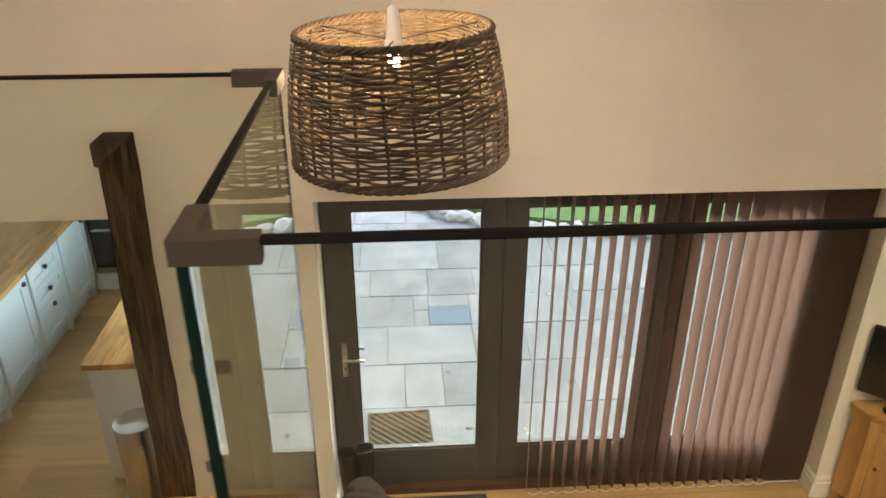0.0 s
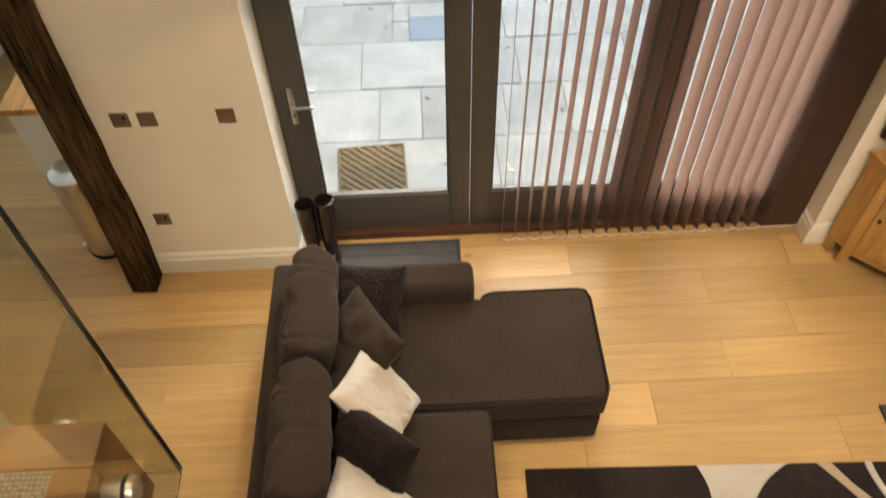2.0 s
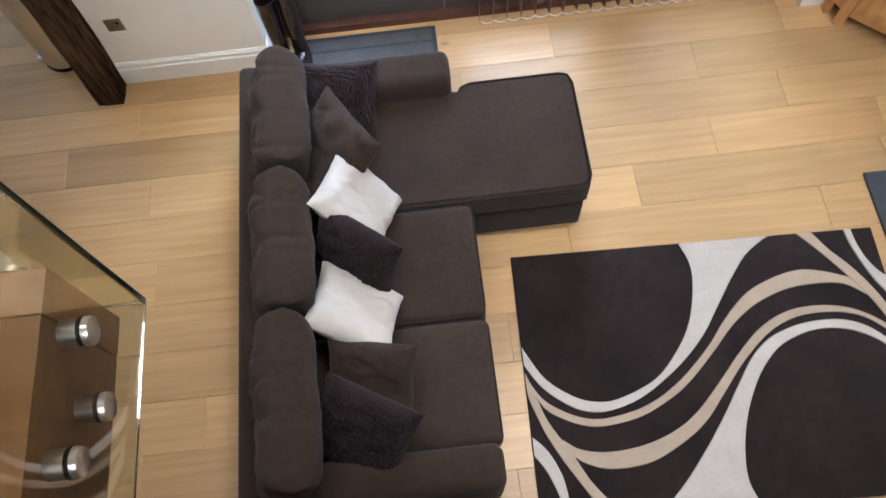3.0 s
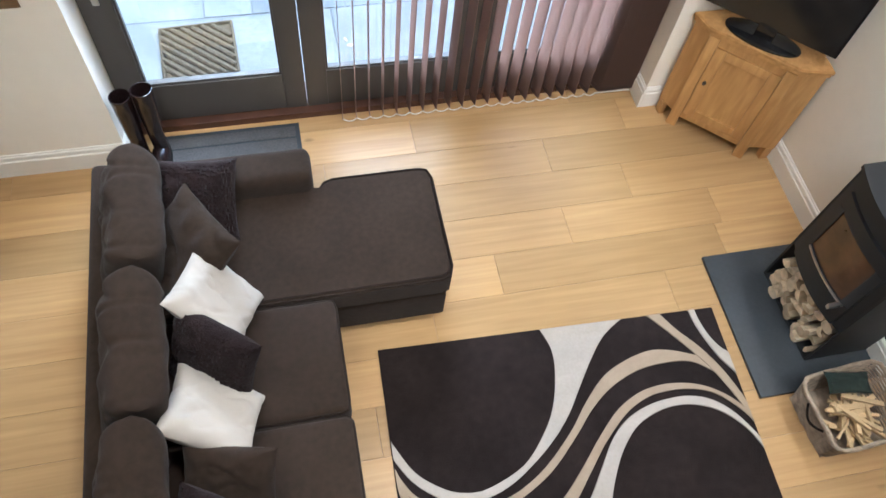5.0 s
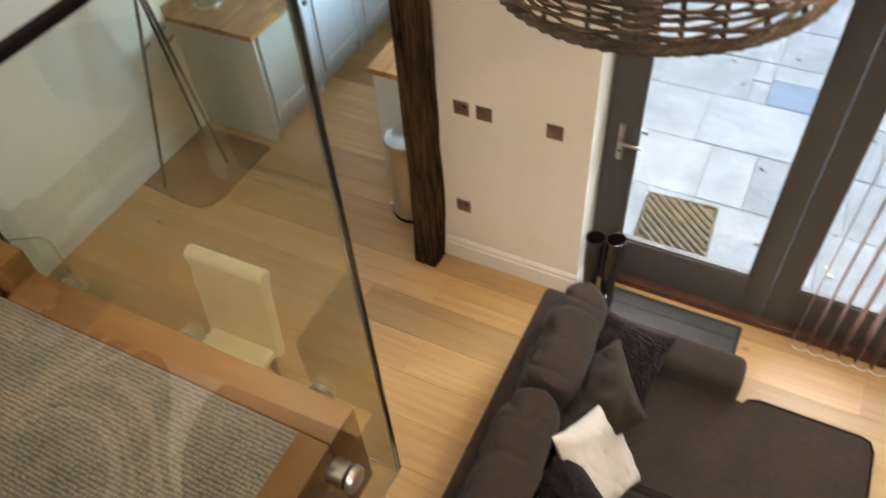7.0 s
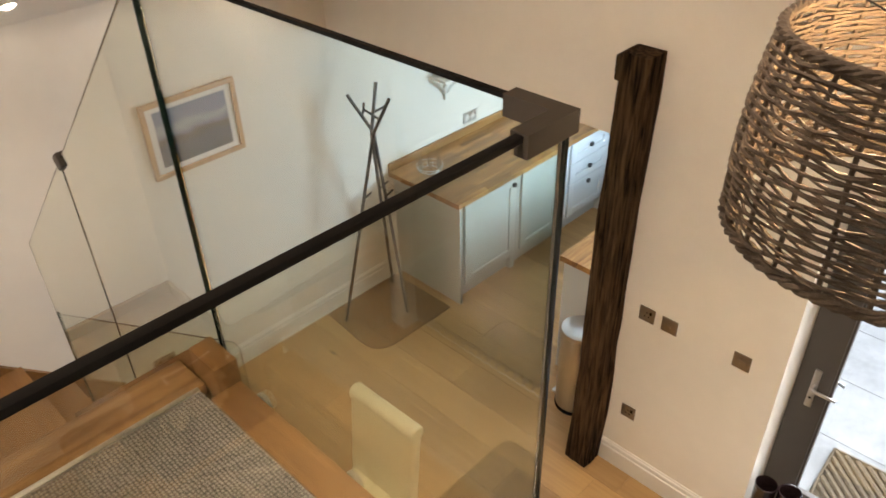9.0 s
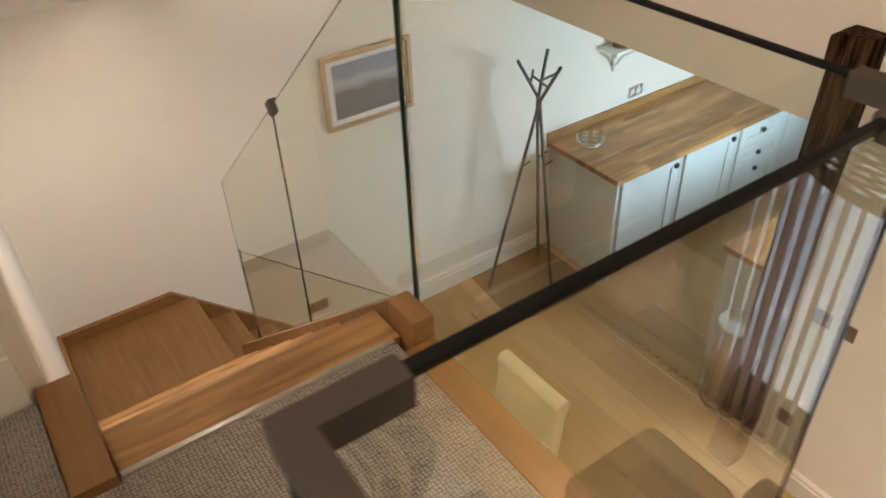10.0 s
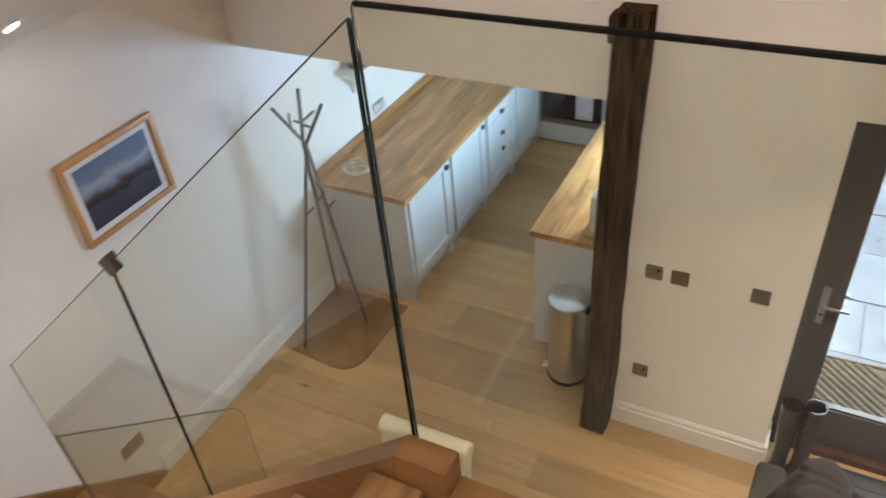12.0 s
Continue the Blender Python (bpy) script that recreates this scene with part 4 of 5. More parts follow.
band([(1.785, 0.545), (1.707, 0.672), (1.621, 0.752), (1.521, 0.792), (1.409, 0.798), (1.29, 0.781), (1.163, 0.733), (1.061, 0.649), (0.973, 0.531), (0.875, 0.392), (0.768, 0.256), (0.645, 0.117), (0.519, 0)],
     [(1.785, 0.49), (1.735, 0.591), (1.654, 0.68), (1.558, 0.733), (1.452, 0.755), (1.336, 0.744), (1.207, 0.692), (1.113, 0.607), (1.043, 0.507), (0.98, 0.381), (0.938, 0.243), (0.924, 0.11), (0.958, 0)], RUGCREAM, "cream stripe")
band([(0, 0.66), (0.006, 0.556), (0.031, 0.467), (0.07, 0.362), (0.129, 0.251), (0.188, 0.155), (0.246, 0.065), (0.304, 0)], [(0.012, 0.64), (0.048, 0.537), (0.075, 0.451), (0.119, 0.368), (0.174, 0.283), (0.23, 0.173), (0.29, 0.09), (0.37, 0)], RUGBEIGE, "beige stripe")
band([(0, 0.37), (0.061, 0.307), (0.103, 0.229), (0.127, 0.146), (0.14, 0)], [(0, 0.285), (0.045, 0.218), (0.077, 0.144), (0.096, 0.082), (0.108, 0)], RUGCREAM, "cream stripe")
band([(1.646, 1.25), (1.657, 1.167), (1.685, 1.068), (1.724, 0.969), (1.785, 0.87)], [(1.681, 1.25), (1.688, 1.178), (1.709, 1.098), (1.745, 1.031), (1.785, 0.99)], RUGCREAM, "cream stripe")

# ---- oak side table beyond the rug ----
table = thing("side_table", (2.69, 0.95, 0.0), "small oak side table standing beyond the rug", "table")
part("tabletop", boxm(-0.35, 0.35, -0.26, 0.26, 0.425, 0.45, bevel=0.005), OAKV, table)
for sx in (-1, 1):
    for sy in (-1, 1):
        part("leg", boxm(sx * 0.30 - 0.025, sx * 0.30 + 0.025, sy * 0.21 - 0.025, sy * 0.21 + 0.025, 0.0, 0.424, bevel=0.004), OAKV, table)
    part("side_apron", boxm(sx * 0.30 - 0.009, sx * 0.30 + 0.009, -0.184, 0.184, 0.35, 0.424, bevel=0.002), OAKV, table)
    part("long_apron", boxm(-0.274, 0.274, sx * 0.21 - 0.009, sx * 0.21 + 0.009, 0.35, 0.424, bevel=0.002), OAKV, table)

# ---- stove, hearth, log basket ----
hearth = tagged(new("hearth", finish("hearth", boxm(2.82, XE - 0.02, 1.962, 2.778, 0.0005, 0.022, bevel=0.003), SLATE)), "dark slate hearth slab under the stove", "hearth", kind="structure")
stove = thing("wood_stove", (3.125, 2.37, 0.022), "black steel wood burning stove with log store", "stove")
SW, SD, SH = 0.255, 0.36, 1.0


def bow(y):
    return -0.045 * (1 - (y / SW) ** 2)


def bowed(bm, y0, y1, z0, z1, off=0.0, thick=0.02, n=12):
    o = [(bow(y0 + (y1 - y0) * i / n) + off, y0 + (y1 - y0) * i / n) for i in range(n + 1)]
    o += [(x + thick, y) for x, y in o[::-1]]
    return prism(bm, o, z1 - z0, "z", z0)


st = bmesh.new()
for s in (-1, 1):
    box(st, 0.0, SD, s * SW - 0.006, s * SW + 0.006, 0, SH - 0.02, bevel=0.002)
box(st, SD - 0.01, SD, -SW + 0.006, SW - 0.006, 0, SH - 0.02)
box(st, 0.02, SD - 0.01, -SW + 0.006, SW - 0.006, 0.33, 0.35)
box(st, 0.0, SD - 0.01, -SW + 0.006, SW - 0.006, 0.0, 0.015)
part("body", st, IRON, stove)
tp = [(bow(SW * (2 * i / 16 - 1)) - 0.012, SW * (2 * i / 16 - 1) * 1.03) for i in range(17)] + [(SD + 0.01, SW * 1.03), (SD + 0.01, -SW * 1.03)]
part("top_plate", prism(bmesh.new(), tp, 0.022, "z", SH - 0.02), IRON, stove, "matt black top plate")
face = bmesh.new()
bowed(face, -SW + 0.006, SW - 0.006, 0.88, SH - 0.021, 0.004)
bowed(face, -SW + 0.006, -SW + 0.05, 0.34, 0.88, 0.004)
bowed(face, SW - 0.05, SW - 0.006, 0.34, 0.88, 0.004)
part("front_face", face, IRON, stove)
door = part("door", bowed(bmesh.new(), -SW + 0.052, SW - 0.052, 0.345, 0.50, -0.008, 0.025), IRON, stove, "black curved stove door")
part("door_rail", bowed(bmesh.new(), -SW + 0.052, SW - 0.052, 0.79, 0.875, -0.008, 0.025), IRON, door)
part("door_stile", bowed(bmesh.new(), -SW + 0.052, -SW + 0.10, 0.501, 0.789, -0.008, 0.025), IRON, door)
part("door_stile", bowed(bmesh.new(), SW - 0.10, SW - 0.052, 0.501, 0.789, -0.008, 0.025), IRON, door)
part("fire_glass", bowed(bmesh.new(), -SW + 0.098, SW - 0.098, 0.498, 0.792, 0.0, 0.006), FIREGLASS, door, "smoky brown fire glass")
part("trim_bar", bowed(bmesh.new(), -SW + 0.075, SW - 0.10, 0.488, 0.496, -0.016, 0.01), CHROME, door, "steel trim bar")
part("handle", boxm(bow(-0.15) - 0.07, bow(-0.15) - 0.012, -0.175, -0.155, 0.47, 0.50, bevel=0.004), CHROME, door, "steel door handle")
part("firebox", boxm(0.06, 0.065, -SW + 0.01, SW - 0.01, 0.36, 0.9), BLACKRAIL, stove)
fl = bmesh.new()
lathe(fl, [(0.085, SH), (0.085, SH + 0.05), (0.066, SH + 0.055)], 28, (0.20, 0, 0))
part("flue_collar", fl, IRON, stove)
part("flue_pipe", rod((0.20, 0, SH + 0.054), (0.20, 0, roof_z(3.31) - 0.02), 0.064, 28), IRON, stove, "black flue pipe")
part("heat_shield", boxm(SD + 0.02, SD + 0.026, -SW - 0.02, SW + 0.06, 0.06, 1.25, bevel=0.002), IRON, stove, "black heat shield plate")

random.seed(4)


def log_piece(length, r, wedge):
    """A split log: bark on the round, a pale split face and ends."""
    bm = bmesh.new()
    n = 10
    out = [(r * math.cos(a), r * math.sin(a)) for a in [wedge * i / n for i in range(n + 1)]]
    if wedge < 6:
        out.append((0.12 * r, 0.10 * r))
    prism(bm, [(x + 0.004 * random.random(), y + 0.004 * random.random()) for x, y in out], length, "x", 0)
    return bm


for row in range(5):
    z = 0.040 + row * 0.058
    y = -SW + 0.055
    while y < SW - 0.045:
        r = random.uniform(0.028, 0.040)
        lg = tagged(new("log", finish("log", log_piece(0.27, r, random.choice((2.2, 3.0, 4.0, 6.2))), LOG)), "short split firewood log in the stove base", "log", "logs in the stove")
        lg.matrix_world = pose(3.11 + random.uniform(-0.015, 0.03), 2.375 + y, 0.022 + z, random.uniform(0, 360), random.uniform(-3, 3), random.uniform(-5, 5))
        y += r * 1.9 + random.uniform(0, 0.006)

basket = thing("log_basket", (3.17, 1.80, 0.0), "bleached willow basket filled with kindling", "basket", rz=4)
BX, BY, BH = 0.22, 0.185, 0.21
wv = bmesh.new()


def rrect(hx, hy, n=44):
    out = []
    for i in range(n):
        a = i * math.tau / n
        c, s = math.cos(a), math.sin(a)
        k = (abs(c) ** 9 + abs(s) ** 9) ** (-1 / 9)
        out.append((hx * c * k, hy * s * k))
    return out


hz, rw = 0.012, 0
while hz < BH:
    f = 0.86 + 0.14 * hz / BH
    pts = [(x * f * (1 + 0.012 * (-1) ** (i // 2 + rw)), y * f * (1 + 0.012 * (-1) ** (i // 2 + rw)), hz + 0.002 * math.sin(i * 2.3 + rw)) for i, (x, y) in enumerate(rrect(BX, BY))]
    tube(wv, pts, 0.0042, 5, closed=True)
    hz += 0.0095
    rw += 1
part("weave", wv, WILLOW, basket)
part("rim", tube(bmesh.new(), [(x * 1.01, y * 1.01, BH + 0.006 * math.sin(i * 1.6)) for i, (x, y) in enumerate(rrect(BX, BY))], 0.011, 8, closed=True), WILLOW, basket, "plaited willow rim")
part("bottom", boxm(-BX * 0.84, BX * 0.84, -BY * 0.84, BY * 0.84, 0.002, 0.012), WILLOW, basket)
for sx in (-1, 1):
    part("handle", tube(bmesh.new(), [(sx * (BX + 0.012 * math.sin(t * math.pi) + 0.012), -0.07 + 0.14 * t, BH - 0.015 - 0.045 * math.sin(t * math.pi)) for t in [i / 10 for i in range(11)]], 0.006, 6), BLACKRAIL, basket, "dark looped handle")
for i in range(34):
    st2 = boxm(-0.5, 0.5, -0.5, 0.5, -0.5, 0.5, bevel=0.06)
    kd = tagged(new("kindling_stick", finish("kindling_stick", st2, KINDLE, False)), "thin split pine kindling stick in the basket", "kindling", "kindling in the basket")
    L = random.uniform(0.14, 0.26)
    kd.matrix_world = pose(3.17 + random.uniform(-0.06, 0.06), 1.78 + random.uniform(-0.07, 0.05), 0.06 + 0.13 * i / 34, random.uniform(-8, 8), random.uniform(-7, 7), random.choice((4, 95, 60, -30)) + random.uniform(-25, 25)) @ Matrix.Diagonal((L, random.uniform(0.012, 0.028), random.uniform(0.010, 0.02), 1))
gl_m = cushion(0.24, 0.11, 0.035, 11, 0.01, 14)
glv = tagged(new("stove_glove", finish("stove_glove", gl_m, GLOVE)), "dark green stove glove lying on the kindling", "glove")
glv.matrix_world = pose(3.16, 1.91, 0.222, 6, 4, -8)

# ---- corner cabinet and television ----
cab = thing("corner_cabinet", (0, 0, 0), "small oak corner cabinet with one panelled door", "cabinet")
A, B, C, D, E2 = (2.925, 3.855), (2.965, 3.745), (3.33, 3.405), (3.485, 3.375), (3.485, 3.855)
part("carcass", prism(bmesh.new(), [A, B, C, D, E2], 0.62, "z", 0.10), OAKV, cab)
topb = prism(bmesh.new(), [(2.895, 3.864), (2.935, 3.735), (3.315, 3.380), (3.489, 3.345), (3.489, 3.864)], 0.028, "z", 0.745)
bmesh.ops.bevel(topb, geom=topb.edges[:], offset=0.006, segments=2, affect="EDGES")
part("top", topb, OAKV, cab)
part("cornice", prism(bmesh.new(), [(2.91, 3.86), (2.95, 3.74), (3.322, 3.392), (3.487, 3.36), (3.487, 3.86)], 0.024, "z", 0.7205), OAKV, cab)
dv = Vector((C[0] - B[0], C[1] - B[1], 0))
ang = math.degrees(math.atan2(dv.y, dv.x))
FM = pose(B[0], B[1], 0, 0, 0, ang)
W = dv.length
for x0, x1 in ((0.0, 0.06), (W - 0.06, W)):
    part("leg", boxm(x0, x1, -0.018, 0.04, 0.0, 0.72, bevel=0.004, m=FM), OAKV, cab)
part("apron", boxm(0.061, W - 0.061, -0.012, 0.01, 0.085, 0.125, bevel=0.003, m=FM), OAKV, cab)
part("top_rail", boxm(0.061, W - 0.061, -0.012, 0.01, 0.668, 0.72, bevel=0.003, m=FM), OAKV, cab)
dd = bmesh.new()
dx0, dx1, dz0, dz1 = 0.064, W - 0.064, 0.129, 0.664
for q in ((dx0, dx0 + 0.06, dz0, dz1), (dx1 - 0.06, dx1, dz0, dz1), (dx0 + 0.06, dx1 - 0.06, dz0, dz0 + 0.06), (dx0 + 0.06, dx1 - 0.06, dz1 - 0.06, dz1)):
    box(dd, q[0], q[1], -0.016, 0.004, q[2], q[3], bevel=0.003, m=FM)
cd = part("door", dd, OAKV, cab, "framed oak door")
part("panel", boxm(dx0 + 0.058, dx1 - 0.058, -0.006, 0.002, dz0 + 0.058, dz1 - 0.058, m=FM), OAKV, cd)
kn = FM @ Vector((dx0 + 0.03, -0.016, 0.42))
part("knob", tube(bmesh.new(), [kn, kn + (FM.to_3x3() @ Vector((0, -0.014, 0))), kn + (FM.to_3x3() @ Vector((0, -0.026, 0)))], [0.005, 0.012, 0.009], 14), KNOB, cd, "dark metal knob")
for q in ((2.93, 2.965, 3.80, 3.853), (3.43, 3.483, 3.378, 3.42), (3.43, 3.483, 3.80, 3.853)):
    part("foot", boxm(*q, 0.0, 0.10, bevel=0.003), OAKV, cab)

tv = thing("television", (3.175, 3.615, 0.774), "flat black television on an oval stand", "television", rz=ang)
part("stand", lathe(bmesh.new(), [(0.21, 0.0), (0.21, 0.010), (0.19, 0.016), (0.06, 0.022)], 40), GLOSSBLACK, tv, "glossy oval stand", at=Matrix.Translation((0, 0.02, 0)) @ Matrix.Diagonal((1.0, 0.42, 1, 1)))
part("neck", boxm(-0.05, 0.05, -0.012, 0.02, 0.016, 0.11, bevel=0.006), GLOSSBLACK, tv)
part("casing", boxm(-0.365, 0.365, -0.008, 0.035, 0.085, 0.525, bevel=0.008), GLOSSBLACK, tv)
part("screen", boxm(-0.350, 0.350, -0.0105, -0.0085, 0.105, 0.51), GLOSSBLACK, tv, "dark glossy screen")

# ---- door mat and boots ----
mat = thing("door_mat", (0.365, 3.80, 0), "grey ribbed door mat with blue black border", "mat")
part("border", boxm(-0.38, 0.38, -0.225, 0.225, 0.0005, 0.007, bevel=0.002), MATBLUE, mat)
part("mat_body", boxm(-0.355, 0.355, -0.2, 0.115, 0.006, 0.011, bevel=0.002), MATGREY, mat)
part("ribbed_strip", boxm(-0.355, 0.355, 0.125, 0.2, 0.006, 0.0105, bevel=0.002), MATGREY, mat)


def boot(loc, rz):
    b = thing("wellington_boot", loc, "tall glossy brown black wellington boot by the door", "boot", "boots by the door", rz)
    sh = bmesh.new()
    prof = [(0.043, 0.05), (0.041, 0.11), (0.044, 0.22), (0.050, 0.33), (0.054, 0.43), (0.055, 0.49), (0.057, 0.495), (0.057, 0.512), (0.052, 0.512), (0.050, 0.43), (0.040, 0.2), (0.036, 0.08)]
    n = 24
    rings = [[sh.verts.new((r * math.cos(k * math.tau / n) * 1.12 + 0.012 * math.sin(z * 9), r * math.sin(k * math.tau / n) * 0.95, z + (0.012 * math.cos(k * math.tau / n) if z > 0.48 else 0))) for k in range(n)] for r, z in prof]
    for r0, r1 in zip(rings, rings[1:]):
        for k in range(n):
            sh.faces.new((r0[k], r0[(k + 1) % n], r1[(k + 1) % n], r1[k]))
    sh.faces.new(rings[-1])
    part("shaft", sh, RUBBER, b)
    ft = bmesh.new()
    bmesh.ops.create_uvsphere(ft, u_segments=20, v_segments=12, radius=1.0)
    for v in ft.verts:
        v.co = Vector((0.065 + v.co.x * 0.13, v.co.y * 0.05 * (1 + 0.12 * v.co.x), 0.055 + max(-0.045, v.co.z * (0.055 - 0.012 * v.co.x))))
    part("foot", ft, RUBBER, b)
    so = bmesh.new()
    prism(so, [(0.065 + 0.135 * math.cos(a), 0.052 * math.sin(a) * (1 + 0.12 * math.cos(a))) for a in [i * math.tau / 28 for i in range(28)]], 0.018, "z", 0.0)
    part("sole", so, BLACKRAIL, b)
    part("strap", boxm(-0.085, -0.06, -0.012, 0.012, 0.40, 0.46, bevel=0.004), RUBBER, b)


boot((-0.115, 3.885, 0.0), -78)
boot((-0.012, 3.905, 0.012), -98)

# ---- wall plates ----


def plate(x, z, label, switch):
    p = thing("wall_switch" if switch else "wall_socket", (x, YN, z), label, "switch" if switch else "socket", "metal wall plates")
    part("plate", boxm(-0.043, 0.043, -0.006, -0.0005, -0.043, 0.043, bevel=0.002), NICKEL, p)
    if switch:
        for dx in ((-0.012, 0.012) if switch == 2 else (0.0,)):
            part("rocker", boxm(dx - 0.008, dx + 0.008, -0.011, -0.006, -0.012, 0.012, bevel=0.002), NICKEL, p)
    else:
        for dx, dz in ((0, 0.014), (-0.011, -0.010), (0.011, -0.010)):
            part("slot", boxm(dx - 0.003, dx + 0.003, -0.0068, -0.0058, dz - 0.004, dz + 0.004), BLACKRAIL, p)
        part("rocker", boxm(0.014, 0.028, -0.010, -0.006, 0.008, 0.026, bevel=0.002), BLACKRAIL, p)


plate(-0.887, 1.17, "square satin nickel blank plate on the wall", 0)
plate(-0.760, 1.168, "square satin nickel light switch on the wall", 1)
plate(-0.384, 1.17, "square satin nickel light switch by the patio door", 2)
plate(-0.900, 0.462, "square satin nickel socket above the skirting", 0)

# ---- picture and hall ----
pic = thing("framed_picture", (XW, 2.891, 1.783), "oak framed seascape print with white mount", "picture")
PW, PH = 0.292, 0.224
fb = bmesh.new()
for q in ((-PW, PW, -PH, -PH + 0.028), (-PW, PW, PH - 0.028, PH), (-PW, -PW + 0.028, -PH + 0.028, PH - 0.028), (PW - 0.028, PW, -PH + 0.028, PH - 0.028)):
    box(fb, 0.001, 0.028, q[0], q[1], q[2], q[3], bevel=0.003)
part("frame", fb, OAKV, pic)
part("mount", boxm(0.004, 0.012, -PW + 0.02, PW - 0.02, -PH + 0.02, PH - 0.02), MOUNT, pic, "white card mount")
pm = bpy.data.materials.new("seascape_print")
pm.use_nodes = True
pn, pl = pm.node_tree.nodes, pm.node_tree.links
pco = pn.new("ShaderNodeTexCoord")
psep = pn.new("ShaderNodeSeparateXYZ")
pno = pn.new("ShaderNodeTexNoise")
pno.inputs["Scale"].default_value = 9
pno.inputs["Detail"].default_value = 6
pmad = pn.new("ShaderNodeMath")
pmad.operation = "MULTIPLY_ADD"
pmad.inputs[1].default_value = 0.10
pramp = pn.new("ShaderNodeValToRGB")
pramp.color_ramp.elements[0].position, pramp.color_ramp.elements[0].color = 0.0, (0.035, 0.035, 0.045, 1)
pramp.color_ramp.elements[1].position, pramp.color_ramp.elements[1].color = 1.0, (0.12, 0.17, 0.27, 1)
for pos, col in ((0.30, (0.055, 0.055, 0.085, 1)), (0.36, (0.016, 0.010, 0.007, 1)), (0.47, (0.075, 0.045, 0.025, 1)), (0.53, (0.15, 0.17, 0.23, 1)), (0.68, (0.38, 0.40, 0.45, 1)), (0.80, (0.16, 0.20, 0.30, 1))):
    e = pramp.color_ramp.elements.new(pos)
    e.color = col
pmap = pn.new("ShaderNodeMapRange")
pmap.inputs[1].default_value, pmap.inputs[2].default_value = -0.10, 0.20
pl.new(pco.outputs["Object"], psep.inputs[0])
pl.new(pco.outputs["Object"], pno.inputs["Vector"])
pl.new(pno.outputs[0], pmad.inputs[0])
pl.new(psep.outputs["Z"], pmad.inputs[2])
pl.new(pmad.outputs[0], pmap.inputs[0])
pl.new(pmap.outputs[0], pramp.inputs[0])
pl.new(pramp.outputs[0], pn["Principled BSDF"].inputs["Base Color"])
pn["Principled BSDF"].inputs["Roughness"].default_value = 0.35
part("print", boxm(0.011, 0.0135, -PW + 0.068, PW - 0.068, -PH + 0.06, PH - 0.06), pm, pic, "seascape print with clouds over a dark headland")

coat = thing("coat_stand", (0, 0, 0), "grey metal branch shaped coat stand by the wall", "coat stand")
node = Vector((-3.0, 3.945, 1.465))
for foot, tip in (((-3.12, 3.64, 0), (-2.83, 3.95, 1.75)), ((-3.218, 4.20, 0), (-3.05, 4.04, 1.775)), ((-2.86, 4.02, 0), (-3.10, 3.84, 1.735))):
    fv, tv2 = Vector(foot) + Vector((0, 0, 0.0)), Vector(tip)
    off = (tv2 - fv).cross(Vector((0, 0, 1))).normalized() * 0.012
    part("pole", tube(bmesh.new(), [fv, node + off, tv2], 0.0115, 10), KNOB, coat)
    mid = node.lerp(tv2, 0.42)
    side = (tv2 - node).cross(Vector((0.3, 0.2, 1))).normalized()
    part("peg", rod(mid, mid + side * 0.10 + Vector((0, 0, 0.05)), 0.008, 8), KNOB, coat)
    low = fv.lerp(node, 0.68)
    part("peg", rod(low, low + Vector((0.05, 0.03, 0.06)), 0.007, 8), KNOB, coat)
hm = bmesh.new()
prism(hm, [(XW + 0.03, 3.60), (-2.86, 3.56), (-2.76, 3.57), (-2.70, 3.62), (-2.67, 3.70), (-2.665, 4.28), (XW + 0.03, 4.28)], 0.008, "z", 0.0005)
hall_mat = tagged(new("hall_mat", finish("hall_mat", hm, SMOKY)), "thin see-through smoky plastic mat under the coat stand", "mat")
hall_mat.visible_shadow = False
sk = thing("wall_socket", (XW, 2.355, 0.362), "steel double socket low on the stair wall", "socket", "metal wall plates")
part("plate", boxm(0.0005, 0.007, -0.073, 0.073, -0.043, 0.043, bevel=0.002), NICKEL, sk)
for dy in (-0.035, 0.035):
    part("rocker", boxm(0.007, 0.010, dy - 0.006, dy + 0.006, 0.006, 0.024, bevel=0.001), BLACKRAIL, sk)

# ---- dining chair ----
chair = thing("dining_chair", (-1.605, 2.70, 0), "cream leather dining chair below the landing", "chair", rz=1)
bk = padded(bmesh.new(), -0.225, 0.225, -0.29, 0.29, -0.032, 0.032, 0.018, 0.006, 21)
part("backrest", bk, CREAMLEATHER, chair, at=pose(0, 0.0, 0.585, 84, 0, 0))
part("top_roll", tube(bmesh.new(), [(-0.227, 0.03, 0.858), (-0.22, 0.03, 0.858), (0.22, 0.03, 0.858), (0.227, 0.03, 0.858)], [0.036, 0.044, 0.044, 0.036], 18), CREAMLEATHER, chair, "rolled top edge")
part("seat", padded(bmesh.new(), -0.20, 0.20, -0.42, -0.04, 0.30, 0.36, 0.025, 0.01, 8), CREAMLEATHER, chair)
for lx, ly in ((-0.17, -0.38), (0.17, -0.38), (-0.17, -0.07), (0.17, -0.07)):
    part("leg", tube(bmesh.new(), [(lx, ly, 0.0), (lx, ly, 0.305)], [0.014, 0.02], 8), DARKWOOD, chair)

# ---- kitchen ----


def knob_at(parent, p):
    part("knob", boxm(p[0], p[0] + 0.022, p[1] - 0.016, p[1] + 0.016, p[2] - 0.016, p[2] + 0.016, bevel=0.004), KNOB, parent, "square pewter knob")


